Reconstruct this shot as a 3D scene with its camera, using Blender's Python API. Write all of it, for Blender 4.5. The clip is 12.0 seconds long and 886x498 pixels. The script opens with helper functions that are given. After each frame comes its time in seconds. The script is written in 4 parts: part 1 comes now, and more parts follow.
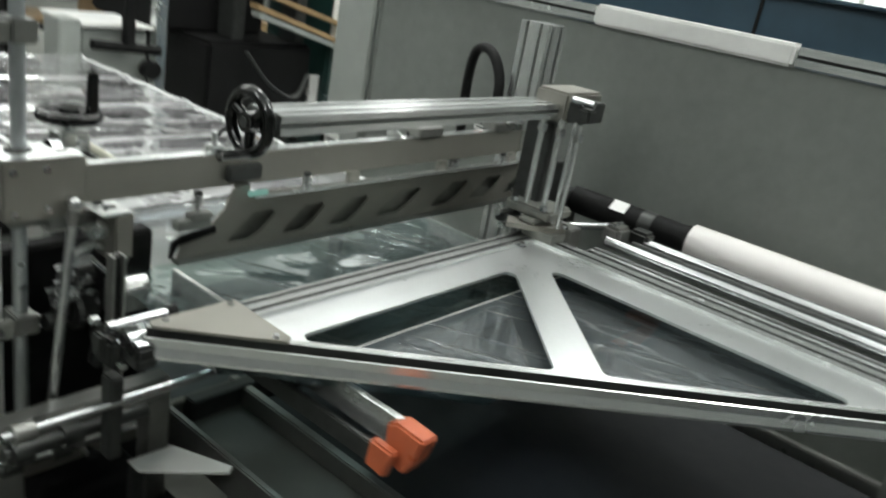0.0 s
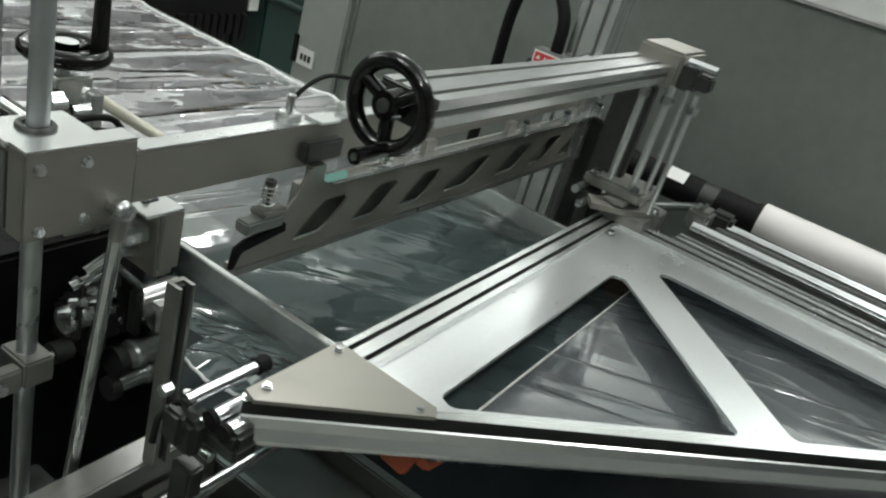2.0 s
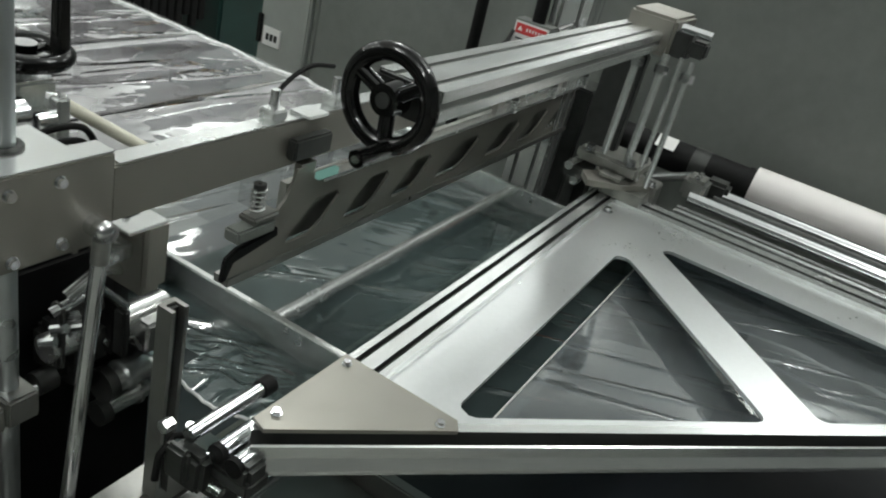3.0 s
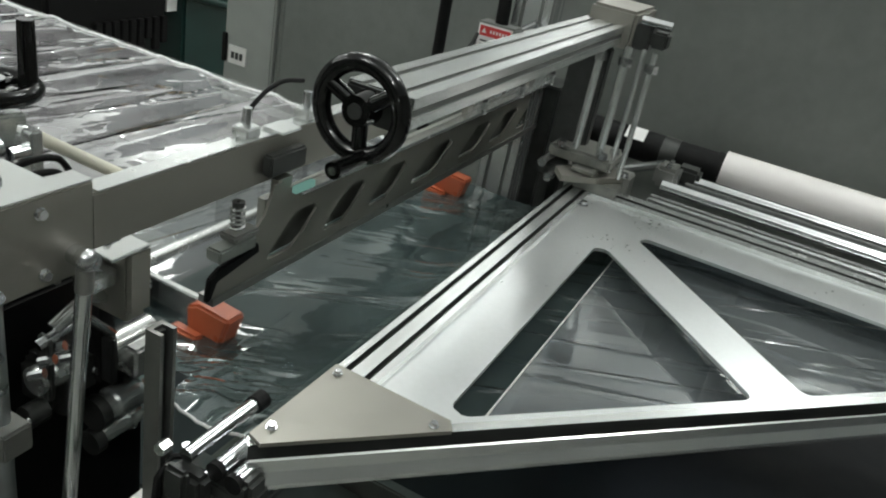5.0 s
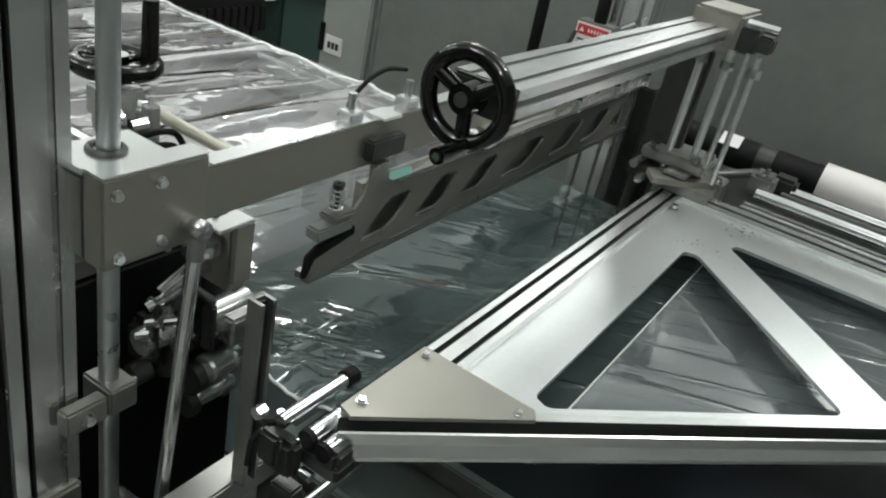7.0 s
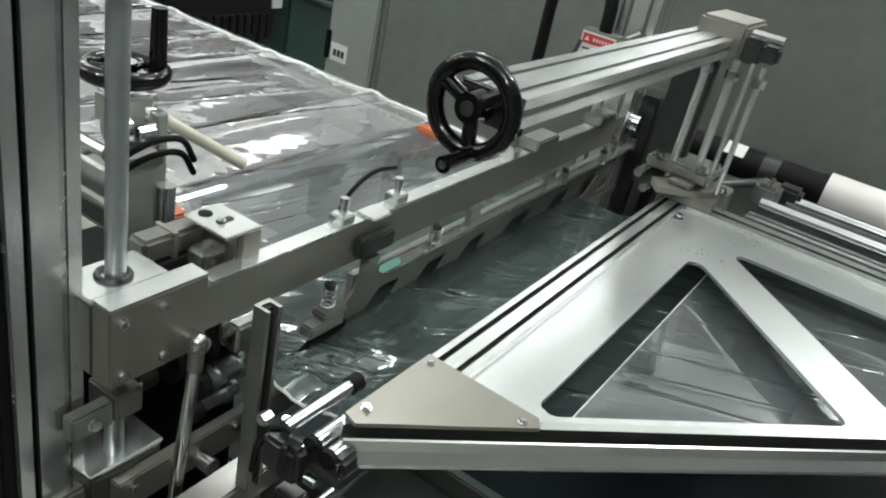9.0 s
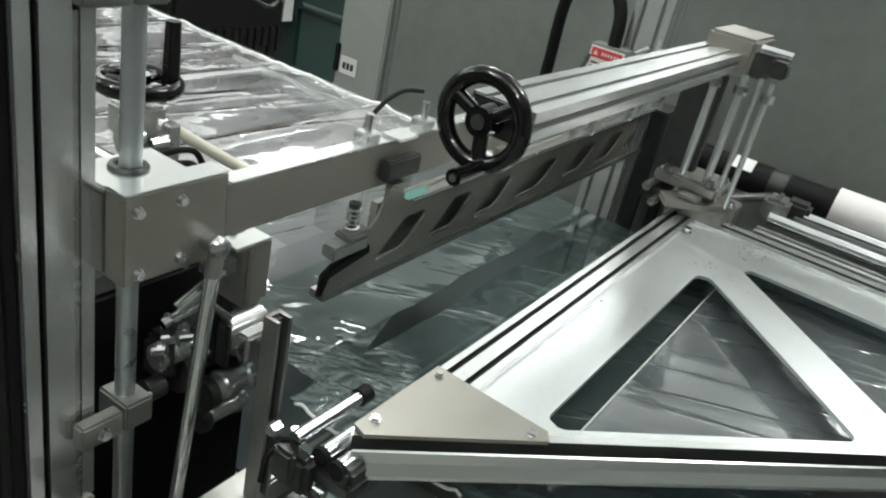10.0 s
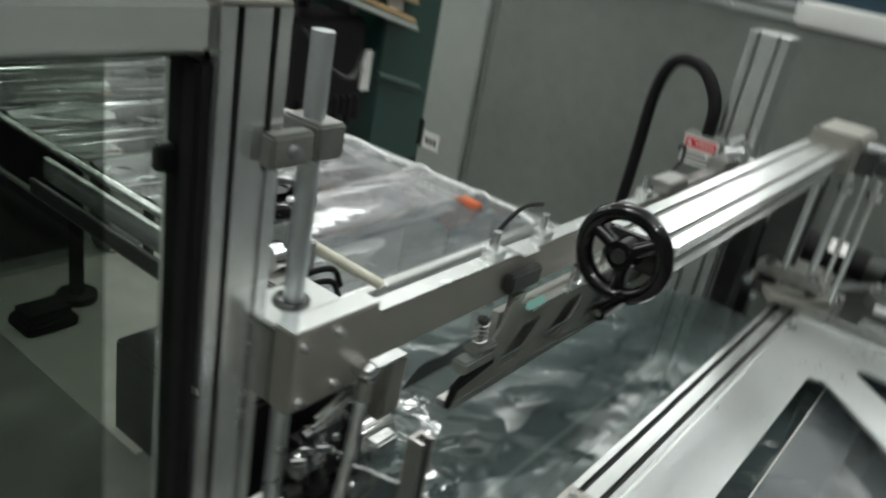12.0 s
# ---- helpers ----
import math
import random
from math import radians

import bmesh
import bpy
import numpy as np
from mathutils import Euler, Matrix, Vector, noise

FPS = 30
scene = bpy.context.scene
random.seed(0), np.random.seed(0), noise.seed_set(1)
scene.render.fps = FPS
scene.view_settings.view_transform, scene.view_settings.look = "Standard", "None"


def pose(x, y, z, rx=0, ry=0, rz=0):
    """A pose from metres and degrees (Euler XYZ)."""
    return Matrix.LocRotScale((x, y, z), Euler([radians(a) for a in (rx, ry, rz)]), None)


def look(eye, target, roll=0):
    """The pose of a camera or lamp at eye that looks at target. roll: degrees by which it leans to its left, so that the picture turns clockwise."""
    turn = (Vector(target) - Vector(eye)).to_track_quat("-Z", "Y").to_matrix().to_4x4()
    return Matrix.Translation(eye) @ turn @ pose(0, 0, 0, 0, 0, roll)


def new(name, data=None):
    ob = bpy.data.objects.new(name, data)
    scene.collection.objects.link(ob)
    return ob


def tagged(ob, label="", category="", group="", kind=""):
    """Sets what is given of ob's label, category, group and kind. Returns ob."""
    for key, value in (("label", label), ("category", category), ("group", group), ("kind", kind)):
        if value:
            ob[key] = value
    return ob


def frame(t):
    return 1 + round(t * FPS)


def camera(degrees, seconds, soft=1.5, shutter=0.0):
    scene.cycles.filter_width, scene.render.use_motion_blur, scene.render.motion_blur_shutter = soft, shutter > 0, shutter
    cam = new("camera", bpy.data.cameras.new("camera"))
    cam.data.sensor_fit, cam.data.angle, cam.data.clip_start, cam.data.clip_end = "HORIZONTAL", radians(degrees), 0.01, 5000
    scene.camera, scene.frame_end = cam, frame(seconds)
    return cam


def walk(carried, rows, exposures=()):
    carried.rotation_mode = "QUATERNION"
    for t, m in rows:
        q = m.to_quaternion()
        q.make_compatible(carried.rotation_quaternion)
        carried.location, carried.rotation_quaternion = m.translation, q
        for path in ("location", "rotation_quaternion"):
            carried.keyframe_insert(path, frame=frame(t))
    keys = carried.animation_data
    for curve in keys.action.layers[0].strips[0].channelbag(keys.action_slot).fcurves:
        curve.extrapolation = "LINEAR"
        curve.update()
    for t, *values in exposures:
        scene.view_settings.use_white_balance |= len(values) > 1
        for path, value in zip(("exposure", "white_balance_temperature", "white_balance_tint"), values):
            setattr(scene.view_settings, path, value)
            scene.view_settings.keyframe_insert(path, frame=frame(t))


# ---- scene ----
cam = camera(58.51, 12.0, soft=2.0, shutter=1.0)
PATH = [
    (0, (-0.0284, -0.5690, 1.5191), (1.5468, 0.6173, 0.7970), 10.55),
    (0.3, (-0.0286, -0.5082, 1.5062), (1.6135, 0.5690, 0.7625), 15.11),
    (0.6, (-0.0435, -0.4256, 1.4924), (1.6656, 0.5508, 0.7604), 18.55),
    (0.9, (-0.0567, -0.3058, 1.5121), (1.5811, 0.7516, 0.7315), 14.91),
    (1, (-0.0402, -0.2672, 1.4984), (1.5806, 0.8290, 0.7360), 12.71),
    (1.2, (-0.0165, -0.1659, 1.4852), (1.6236, 0.8983, 0.7187), 9.41),
    (1.5, (0.0081, -0.0873, 1.4965), (1.6810, 0.8461, 0.6363), 12.43),
    (2, (0.0378, -0.0402, 1.4719), (1.7361, 0.8097, 0.5755), 17.13),
    (2.5, (0.0725, 0.0336, 1.4682), (1.7799, 0.8084, 0.5224), 16.31),
    (3, (0.0758, 0.0345, 1.4659), (1.7910, 0.7863, 0.5157), 15.10),
    (5, (0.0642, 0.0305, 1.4697), (1.8089, 0.7417, 0.5423), 11.62),
    (5.5, (0.0588, 0.0351, 1.4654), (1.7915, 0.7626, 0.5282), 11.69),
    (5.8, (0.0489, 0.0381, 1.4587), (1.7232, 0.8349, 0.4730), 12.87),
    (6, (0.0435, 0.0398, 1.4551), (1.6848, 0.8721, 0.4435), 13.50),
    (6.5, (0.0412, 0.0393, 1.4610), (1.6848, 0.8968, 0.4745), 12.92),
    (7, (0.0381, 0.0409, 1.4622), (1.6841, 0.9148, 0.4943), 12.58),
    (9, (0.0347, 0.0414, 1.4637), (1.6813, 0.9309, 0.5109), 12.74),
    (9.5, (0.0343, 0.0420, 1.4625), (1.6829, 0.9396, 0.5211), 12.81),
    (10, (0.0296, 0.0424, 1.4646), (1.6757, 0.9592, 0.5374), 12.78),
    (10.5, (0.0243, 0.0428, 1.4693), (1.6577, 0.9910, 0.5512), 12.27),
    (11, (0.0191, 0.0463, 1.4782), (1.6585, 1.0275, 0.6066), 11.82),
    (11.3, (0.0138, 0.0498, 1.4835), (1.6333, 1.1167, 0.6779), 11.87),
    (11.5, (-0.0043, 0.0644, 1.4983), (1.5908, 1.1648, 0.6893), 13.60),
    (11.8, (-0.0162, 0.0905, 1.5089), (1.5736, 1.2201, 0.7301), 12.80),
    (12, (-0.0329, 0.1346, 1.5411), (1.5592, 1.2134, 0.6977), 10.98),
]
walk(cam, [(t, look(eye, target, roll)) for t, eye, target, roll in PATH],
     exposures=[(0, -0.06), (0.5, 0.02), (1.5, -0.1), (2.5, -0.43), (5.5, -0.42), (6.5, -0.3), (7.2, -0.2), (9.0, -0.07), (9.6, -0.03), (10.5, 0.13), (11.0, 0.14), (11.5, -0.08), (12.0, -0.27)])

# ---------------------------------------------------------------- world and light
world = bpy.data.worlds.new("hall")
scene.world = world
world.use_nodes = True
wbg = world.node_tree.nodes["Background"]
wbg.inputs["Color"].default_value = (0.86, 0.95, 0.93, 1)
wbg.inputs["Strength"].default_value = 0.02

LAMP_Z = 3.25
LAMP_SPOTS = [(x, y) for y in (-0.7, 1.9, 5.4, 8.9) for x in (-1.6, 2.4, 6.4)]
LAMP_WATTS, UPLIGHT_WATTS = 23, 60


# ---------------------------------------------------------------- materials
def material(name, base, rough=0.5, metal=0.0, vary=0.12, scale=30.0, bump=0.0, stretch=(1, 1, 1), coat=0.0,
             rough_vary=0.1, spec=0.5):
    """Principled surface with colour and gloss broken up at two scales, and fine relief."""
    m = bpy.data.materials.new(name)
    m.use_nodes = True
    nt = m.node_tree
    p = nt.nodes["Principled BSDF"]
    tc = nt.nodes.new("ShaderNodeTexCoord")
    mp = nt.nodes.new("ShaderNodeMapping")
    mp.inputs["Scale"].default_value = stretch
    nt.links.new(tc.outputs["Object"], mp.inputs["Vector"])
    fine = nt.nodes.new("ShaderNodeTexNoise")
    fine.inputs["Scale"].default_value = scale
    fine.inputs["Detail"].default_value = 5
    nt.links.new(mp.outputs["Vector"], fine.inputs["Vector"])
    wide = nt.nodes.new("ShaderNodeTexNoise")
    wide.inputs["Scale"].default_value = max(scale / 11, 1.2)
    wide.inputs["Detail"].default_value = 3
    nt.links.new(tc.outputs["Object"], wide.inputs["Vector"])
    both = nt.nodes.new("ShaderNodeMath")
    both.operation = "ADD"
    nt.links.new(fine.outputs["Fac"], both.inputs[0])
    nt.links.new(wide.outputs["Fac"], both.inputs[1])
    ramp = nt.nodes.new("ShaderNodeMapRange")
    ramp.inputs["From Min"].default_value = 0.65
    ramp.inputs["From Max"].default_value = 1.35
    nt.links.new(both.outputs[0], ramp.inputs["Value"])
    mix = nt.nodes.new("ShaderNodeMix")
    mix.data_type = "RGBA"
    lo = [max(c * (1 - vary), 0) for c in base]
    hi = [min(c * (1 + vary), 1) for c in base]
    mix.inputs[6].default_value = (*lo, 1)
    mix.inputs[7].default_value = (*hi, 1)
    nt.links.new(ramp.outputs["Result"], mix.inputs[0])
    nt.links.new(mix.outputs[2], p.inputs["Base Color"])
    rr = nt.nodes.new("ShaderNodeMapRange")
    rr.inputs["To Min"].default_value = max(rough - rough_vary, 0.02)
    rr.inputs["To Max"].default_value = min(rough + rough_vary, 1)
    nt.links.new(ramp.outputs["Result"], rr.inputs["Value"])
    nt.links.new(rr.outputs["Result"], p.inputs["Roughness"])
    p.inputs["Metallic"].default_value = metal
    p.inputs["Coat Weight"].default_value = coat
    p.inputs["Specular IOR Level"].default_value = spec
    if bump:
        b = nt.nodes.new("ShaderNodeBump")
        b.inputs["Strength"].default_value = bump
        b.inputs["Distance"].default_value = 0.002
        nt.links.new(fine.outputs["Fac"], b.inputs["Height"])
        nt.links.new(b.outputs["Normal"], p.inputs["Normal"])
    return m


def film_material(name, tint, cover, rough, haze, scale, stretch, turn, depth, gain=1.4, swell=0.5, detail=1.5, milk=(0.66, 0.72, 0.74)):
    """Clear plastic film: part see-through, part glossy, with wrinkles."""
    m = bpy.data.materials.new(name)
    m.use_nodes = True
    nt = m.node_tree
    nt.nodes.clear()
    out = nt.nodes.new("ShaderNodeOutputMaterial")
    tc = nt.nodes.new("ShaderNodeTexCoord")
    mp = nt.nodes.new("ShaderNodeMapping")
    mp.inputs["Scale"].default_value = stretch
    rt = nt.nodes.new("ShaderNodeMapping")
    rt.inputs["Rotation"].default_value = (0, 0, radians(turn))
    nt.links.new(tc.outputs["Object"], rt.inputs["Vector"])
    nt.links.new(rt.outputs["Vector"], mp.inputs["Vector"])
    n1 = nt.nodes.new("ShaderNodeTexNoise")
    n1.inputs["Scale"].default_value = scale
    n1.inputs["Detail"].default_value = detail
    n1.inputs["Distortion"].default_value = 0.25
    nt.links.new(mp.outputs["Vector"], n1.inputs["Vector"])
    n2 = nt.nodes.new("ShaderNodeTexNoise")
    n2.inputs["Scale"].default_value = 5
    n2.inputs["Detail"].default_value = 3
    nt.links.new(tc.outputs["Object"], n2.inputs["Vector"])
    # thin creases where the long noise crosses its middle, in patches
    off = nt.nodes.new("ShaderNodeMath")
    off.operation = "SUBTRACT"
    nt.links.new(n1.outputs["Fac"], off.inputs[0])
    off.inputs[1].default_value = 0.5
    far = nt.nodes.new("ShaderNodeMath")
    far.operation = "ABSOLUTE"
    nt.links.new(off.outputs[0], far.inputs[0])
    crease = nt.nodes.new("ShaderNodeMapRange")
    crease.interpolation_type = "SMOOTHSTEP"
    crease.inputs["From Min"].default_value = 0.0
    crease.inputs["From Max"].default_value = 0.032
    crease.inputs["To Min"].default_value = 1.0
    crease.inputs["To Max"].default_value = 0.0
    nt.links.new(far.outputs[0], crease.inputs["Value"])
    patch = nt.nodes.new("ShaderNodeMapRange")
    patch.inputs["From Min"].default_value = 0.42
    patch.inputs["From Max"].default_value = 0.62
    nt.links.new(n2.outputs["Fac"], patch.inputs["Value"])
    lines = nt.nodes.new("ShaderNodeMath")
    lines.operation = "MULTIPLY"
    nt.links.new(crease.outputs["Result"], lines.inputs[0])
    nt.links.new(patch.outputs["Result"], lines.inputs[1])
    soft = nt.nodes.new("ShaderNodeMath")
    soft.operation = "MULTIPLY_ADD"
    nt.links.new(n1.outputs["Fac"], soft.inputs[0])
    soft.inputs[1].default_value = 0.6
    nt.links.new(lines.outputs[0], soft.inputs[2])
    ridge = nt.nodes.new("ShaderNodeMath")
    ridge.operation = "MULTIPLY_ADD"
    nt.links.new(n2.outputs["Fac"], ridge.inputs[0])
    ridge.inputs[1].default_value = swell
    nt.links.new(soft.outputs[0], ridge.inputs[2])
    b = nt.nodes.new("ShaderNodeBump")
    b.inputs["Strength"].default_value = 1.0
    b.inputs["Distance"].default_value = depth
    nt.links.new(ridge.outputs[0], b.inputs["Height"])
    gloss = nt.nodes.new("ShaderNodeBsdfGlossy")
    gloss.inputs["Roughness"].default_value = rough
    gloss.inputs["Color"].default_value = (0.95, 0.97, 0.96, 1)
    nt.links.new(b.outputs["Normal"], gloss.inputs["Normal"])
    clear = nt.nodes.new("ShaderNodeBsdfTransparent")
    clear.inputs["Color"].default_value = (*tint, 1)
    milky = nt.nodes.new("ShaderNodeBsdfDiffuse")
    milky.inputs["Color"].default_value = (*milk, 1)
    nt.links.new(b.outputs["Normal"], milky.inputs["Normal"])
    fr = nt.nodes.new("ShaderNodeFresnel")
    fr.inputs["IOR"].default_value = 1.55
    nt.links.new(b.outputs["Normal"], fr.inputs["Normal"])
    k = nt.nodes.new("ShaderNodeMath")
    k.operation = "MULTIPLY_ADD"
    nt.links.new(fr.outputs[0], k.inputs[0])
    k.inputs[1].default_value = gain
    k.inputs[2].default_value = cover
    k.use_clamp = True
    hz = nt.nodes.new("ShaderNodeMath")
    hz.operation = "MULTIPLY"
    nt.links.new(n2.outputs["Fac"], hz.inputs[0])
    hz.inputs[1].default_value = haze * 2
    base = nt.nodes.new("ShaderNodeMixShader")
    nt.links.new(hz.outputs[0], base.inputs[0])
    nt.links.new(clear.outputs[0], base.inputs[1])
    nt.links.new(milky.outputs[0], base.inputs[2])
    mix = nt.nodes.new("ShaderNodeMixShader")
    nt.links.new(k.outputs[0], mix.inputs[0])
    nt.links.new(base.outputs[0], mix.inputs[1])
    nt.links.new(gloss.outputs[0], mix.inputs[2])
    nt.links.new(mix.outputs[0], out.inputs["Surface"])
    return m


def acrylic(name, tint):
    """Clear tinted sheet that mirrors more at grazing angles."""
    m = bpy.data.materials.new(name)
    m.use_nodes = True
    nt = m.node_tree
    nt.nodes.clear()
    out = nt.nodes.new("ShaderNodeOutputMaterial")
    clear = nt.nodes.new("ShaderNodeBsdfTransparent")
    clear.inputs["Color"].default_value = (*tint, 1)
    gloss = nt.nodes.new("ShaderNodeBsdfGlossy")
    gloss.inputs["Roughness"].default_value = 0.03
    lw = nt.nodes.new("ShaderNodeLayerWeight")
    lw.inputs["Blend"].default_value = 0.5
    edge = nt.nodes.new("ShaderNodeMath")
    edge.operation = "POWER"
    edge.inputs[1].default_value = 4.5
    nt.links.new(lw.outputs["Facing"], edge.inputs[0])
    fac = nt.nodes.new("ShaderNodeMath")
    fac.operation = "MULTIPLY_ADD"
    fac.inputs[1].default_value = 0.5
    fac.inputs[2].default_value = 0.025
    nt.links.new(edge.outputs[0], fac.inputs[0])
    mix = nt.nodes.new("ShaderNodeMixShader")
    nt.links.new(fac.outputs[0], mix.inputs[0])
    nt.links.new(clear.outputs[0], mix.inputs[1])
    nt.links.new(gloss.outputs[0], mix.inputs[2])
    nt.links.new(mix.outputs[0], out.inputs["Surface"])
    return m


def glow(name, colour, strength):
    m = bpy.data.materials.new(name)
    m.use_nodes = True
    nt = m.node_tree
    nt.nodes.clear()
    e = nt.nodes.new("ShaderNodeEmission")
    e.inputs["Color"].default_value = (*colour, 1)
    e.inputs["Strength"].default_value = strength
    o = nt.nodes.new("ShaderNodeOutputMaterial")
    nt.links.new(e.outputs[0], o.inputs["Surface"])
    return m


ALU = material("anodised_aluminium", (0.76, 0.78, 0.77), 0.25, 0.85, 0.03, 60, 0.0, (1, 1, 1), rough_vary=0.03)
ALU_PLATE = material("brushed_aluminium_sheet", (0.84, 0.86, 0.86), 0.30, 0.9, 0.03, 120, 0.0, (1, 1, 1), rough_vary=0.03)
ALU_DULL = material("dull_milled_aluminium", (0.30, 0.30, 0.285), 0.36, 0.85, 0.12, 45, 0.08)
BRONZE = material("warm_grey_steel_plate", (0.30, 0.29, 0.26), 0.42, 0.7, 0.06, 25, 0.03)
STEEL = material("polished_steel", (0.66, 0.67, 0.68), 0.18, 1.0, 0.06, 80, 0.02)
DARK_STEEL = material("oily_dark_steel", (0.06, 0.063, 0.06), 0.4, 0.6, 0.3, 40, 0.1)
# colour of the added sheets that darken the space under the film
SHADE_SLATE = material("slate_under_film_shade", (0.042, 0.056, 0.057), 0.45, 0.1, 0.3, 7, 0.1)
OIL_GREY = material("oily_grey_plate", (0.10, 0.105, 0.095), 0.45, 0.2, 0.3, 9, 0.1)
# slot colours: shade inside the profile grooves, put into the colour
SLOT = material("slot_shade_dark", (0.03, 0.032, 0.03), 0.6, 0.2, 0.3, 50)
SLOT_GREY = material("slot_shade_grey", (0.22, 0.23, 0.22), 0.45, 0.7, 0.1, 50)
BLACK_GLOSS = material("black_gloss_plastic", (0.005, 0.005, 0.005), 0.09, 0.0, 0.3, 20, 0.0, rough_vary=0.03, spec=0.5)
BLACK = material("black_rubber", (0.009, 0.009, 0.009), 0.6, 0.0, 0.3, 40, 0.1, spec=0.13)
BLACK_BELT = material("black_belt", (0.012, 0.014, 0.016), 0.6, 0.0, 0.4, 24, 0.15)
WHITE = material("white_plastic", (0.78, 0.78, 0.76), 0.4, 0.0, 0.04, 30)
IVORY = material("ivory_grip", (0.62, 0.60, 0.50), 0.45, 0.0, 0.06, 30)
PAPER = material("white_film_roll", (0.78, 0.75, 0.73), 0.42, 0.0, 0.05, 18, 0.05, (1, 0.05, 1))
GREY_PAINT = material("grey_painted_sheet_metal", (0.172, 0.186, 0.172), 0.42, 0.0, 0.11, 26, 0.10, rough_vary=0.06)
GREY_LIGHT = material("light_grey_painted_metal", (0.30, 0.32, 0.30), 0.45, 0.0, 0.07, 14, 0.05)
ORANGE = material("orange_plastic", (0.50, 0.12, 0.05), 0.35, 0.0, 0.1, 30, 0.05)
RED = material("red_print", (0.6, 0.05, 0.05), 0.5, 0.0, 0.05, 30)
FLOOR = material("worn_concrete_floor", (0.20, 0.205, 0.185), 0.55, 0.0, 0.35, 6, 0.2, rough_vary=0.15)
CEIL = material("ceiling_sheet", (0.80, 0.82, 0.81), 0.8, 0.0, 0.08, 6)
WALLP = material("hall_wall_paint", (0.22, 0.235, 0.225), 0.8, 0.0, 0.1, 5)
WOOD = material("board_wood", (0.36, 0.24, 0.12), 0.6, 0.0, 0.25, 12, 0.1)
BLUE = material("dark_blue_paint", (0.02, 0.05, 0.075), 0.45, 0.0, 0.2, 12)
TEAL = material("dark_green_paint", (0.01, 0.035, 0.03), 0.4, 0.0, 0.2, 12)
SMOKED = acrylic("smoked_acrylic", (0.72, 0.75, 0.73))
SMOKED_DARK = acrylic("dark_smoked_acrylic", (0.64, 0.67, 0.64))
# one clear film in three tones: dark tint holds the shade under its front
FILM = film_material("clear_film_shaded", (0.24, 0.325, 0.325), 0.03, 0.06, 0.105, 15, (1.0, 0.075, 1), -27, 0.0048, 1.0, 0.16, 2.4, (0.45, 0.60, 0.60))
FILM_MID = film_material("clear_film_half_shaded", (0.40, 0.43, 0.45), 0.04, 0.06, 0.15, 12, (0.09, 1.0, 1), 8, 0.0040, 1.0, 0.3, 1.8, (0.62, 0.66, 0.69))
# paler haze and tint carry the brighter light on the bed stretch
FILM_BED = film_material("clear_film_lit", (0.70, 0.70, 0.72), 0.14, 0.05, 0.42, 4.5, (0.15, 1.0, 1), 5, 0.0065, 1.8, 0.7, 2.0, (0.74, 0.72, 0.75))
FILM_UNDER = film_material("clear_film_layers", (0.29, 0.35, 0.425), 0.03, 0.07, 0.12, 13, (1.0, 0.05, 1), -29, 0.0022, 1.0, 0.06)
SATIN = material("satin_steel", (0.58, 0.59, 0.58), 0.22, 0.85, 0.2, 50, 0.05)
# crinkled hems of the clear film, whitened to carry the glints on them
FILM_EDGE = material("film_edge_glint", (0.80, 0.82, 0.82), 0.15, 0.0, 0.3, 60)
MOTTLED = material("mottled_grey_bracket", (0.20, 0.205, 0.185), 0.5, 0.35, 0.45, 22, 0.1)
GREEN_GLOW = glow("green_indicator", (0.42, 0.85, 0.72), 0.36)
TUBE_GLOW = glow("fluorescent_tube", (0.95, 1.0, 0.97), 11.0)
DAY_GLOW = glow("bright_window", (0.93, 1.0, 0.98), 1.6)

# ---------------------------------------------------------------- builders
BASES = {}


def thing(name, base, label, category, group="", kind=""):
    ob = new(name)
    ob.empty_display_size = 0.05
    ob.location = base
    BASES[ob.name] = Vector(base)
    return tagged(ob, label, category, group, kind)


def part(name, bm, mat, parent=None, label="", bevel=0.0, smooth=False):
    """One mesh object from a bmesh in world coordinates, under its thing or part."""
    if bevel:
        bmesh.ops.bevel(bm, geom=[e for e in bm.edges if len(e.link_faces) == 2 and e.calc_face_angle(0) > 0.6],
                        offset=bevel, segments=2, affect="EDGES", clamp_overlap=True)
    me = bpy.data.meshes.new(name)
    base = Vector((0, 0, 0))
    if parent is not None:
        root = parent if parent.parent is None else parent.parent
        base = BASES[root.name]
    bmesh.ops.translate(bm, verts=bm.verts, vec=-base)
    bmesh.ops.recalc_face_normals(bm, faces=bm.faces)
    if any(len(e.link_faces) == 1 for e in bm.edges) and sum(f.normal.z for f in bm.faces) < 0:
        bmesh.ops.reverse_faces(bm, faces=bm.faces)      # open sheets face up
    for f in bm.faces:
        f.smooth = smooth
    bm.to_mesh(me)
    bm.free()
    for one in mat if isinstance(mat, (list, tuple)) else [mat]:
        me.materials.append(one)
    ob = new(name, me)
    if parent is not None:
        ob.parent = parent
    if smooth:
        try:
            me.set_sharp_from_angle(angle=radians(40))
        except AttributeError:
            pass
    return tagged(ob, label) if label else ob


def single(name, bm, mat, label, category, group="", kind="", bevel=0.0, smooth=False):
    return tagged(part(name, bm, mat, None, "", bevel, smooth), label, category, group, kind)


def box(x0, x1, y0, y1, z0, z1, bm=None):
    bm = bm or bmesh.new()
    m = Matrix.LocRotScale(((x0 + x1) / 2, (y0 + y1) / 2, (z0 + z1) / 2), None, (x1 - x0, y1 - y0, z1 - z0))
    bmesh.ops.create_cube(bm, size=1, matrix=m)
    return bm


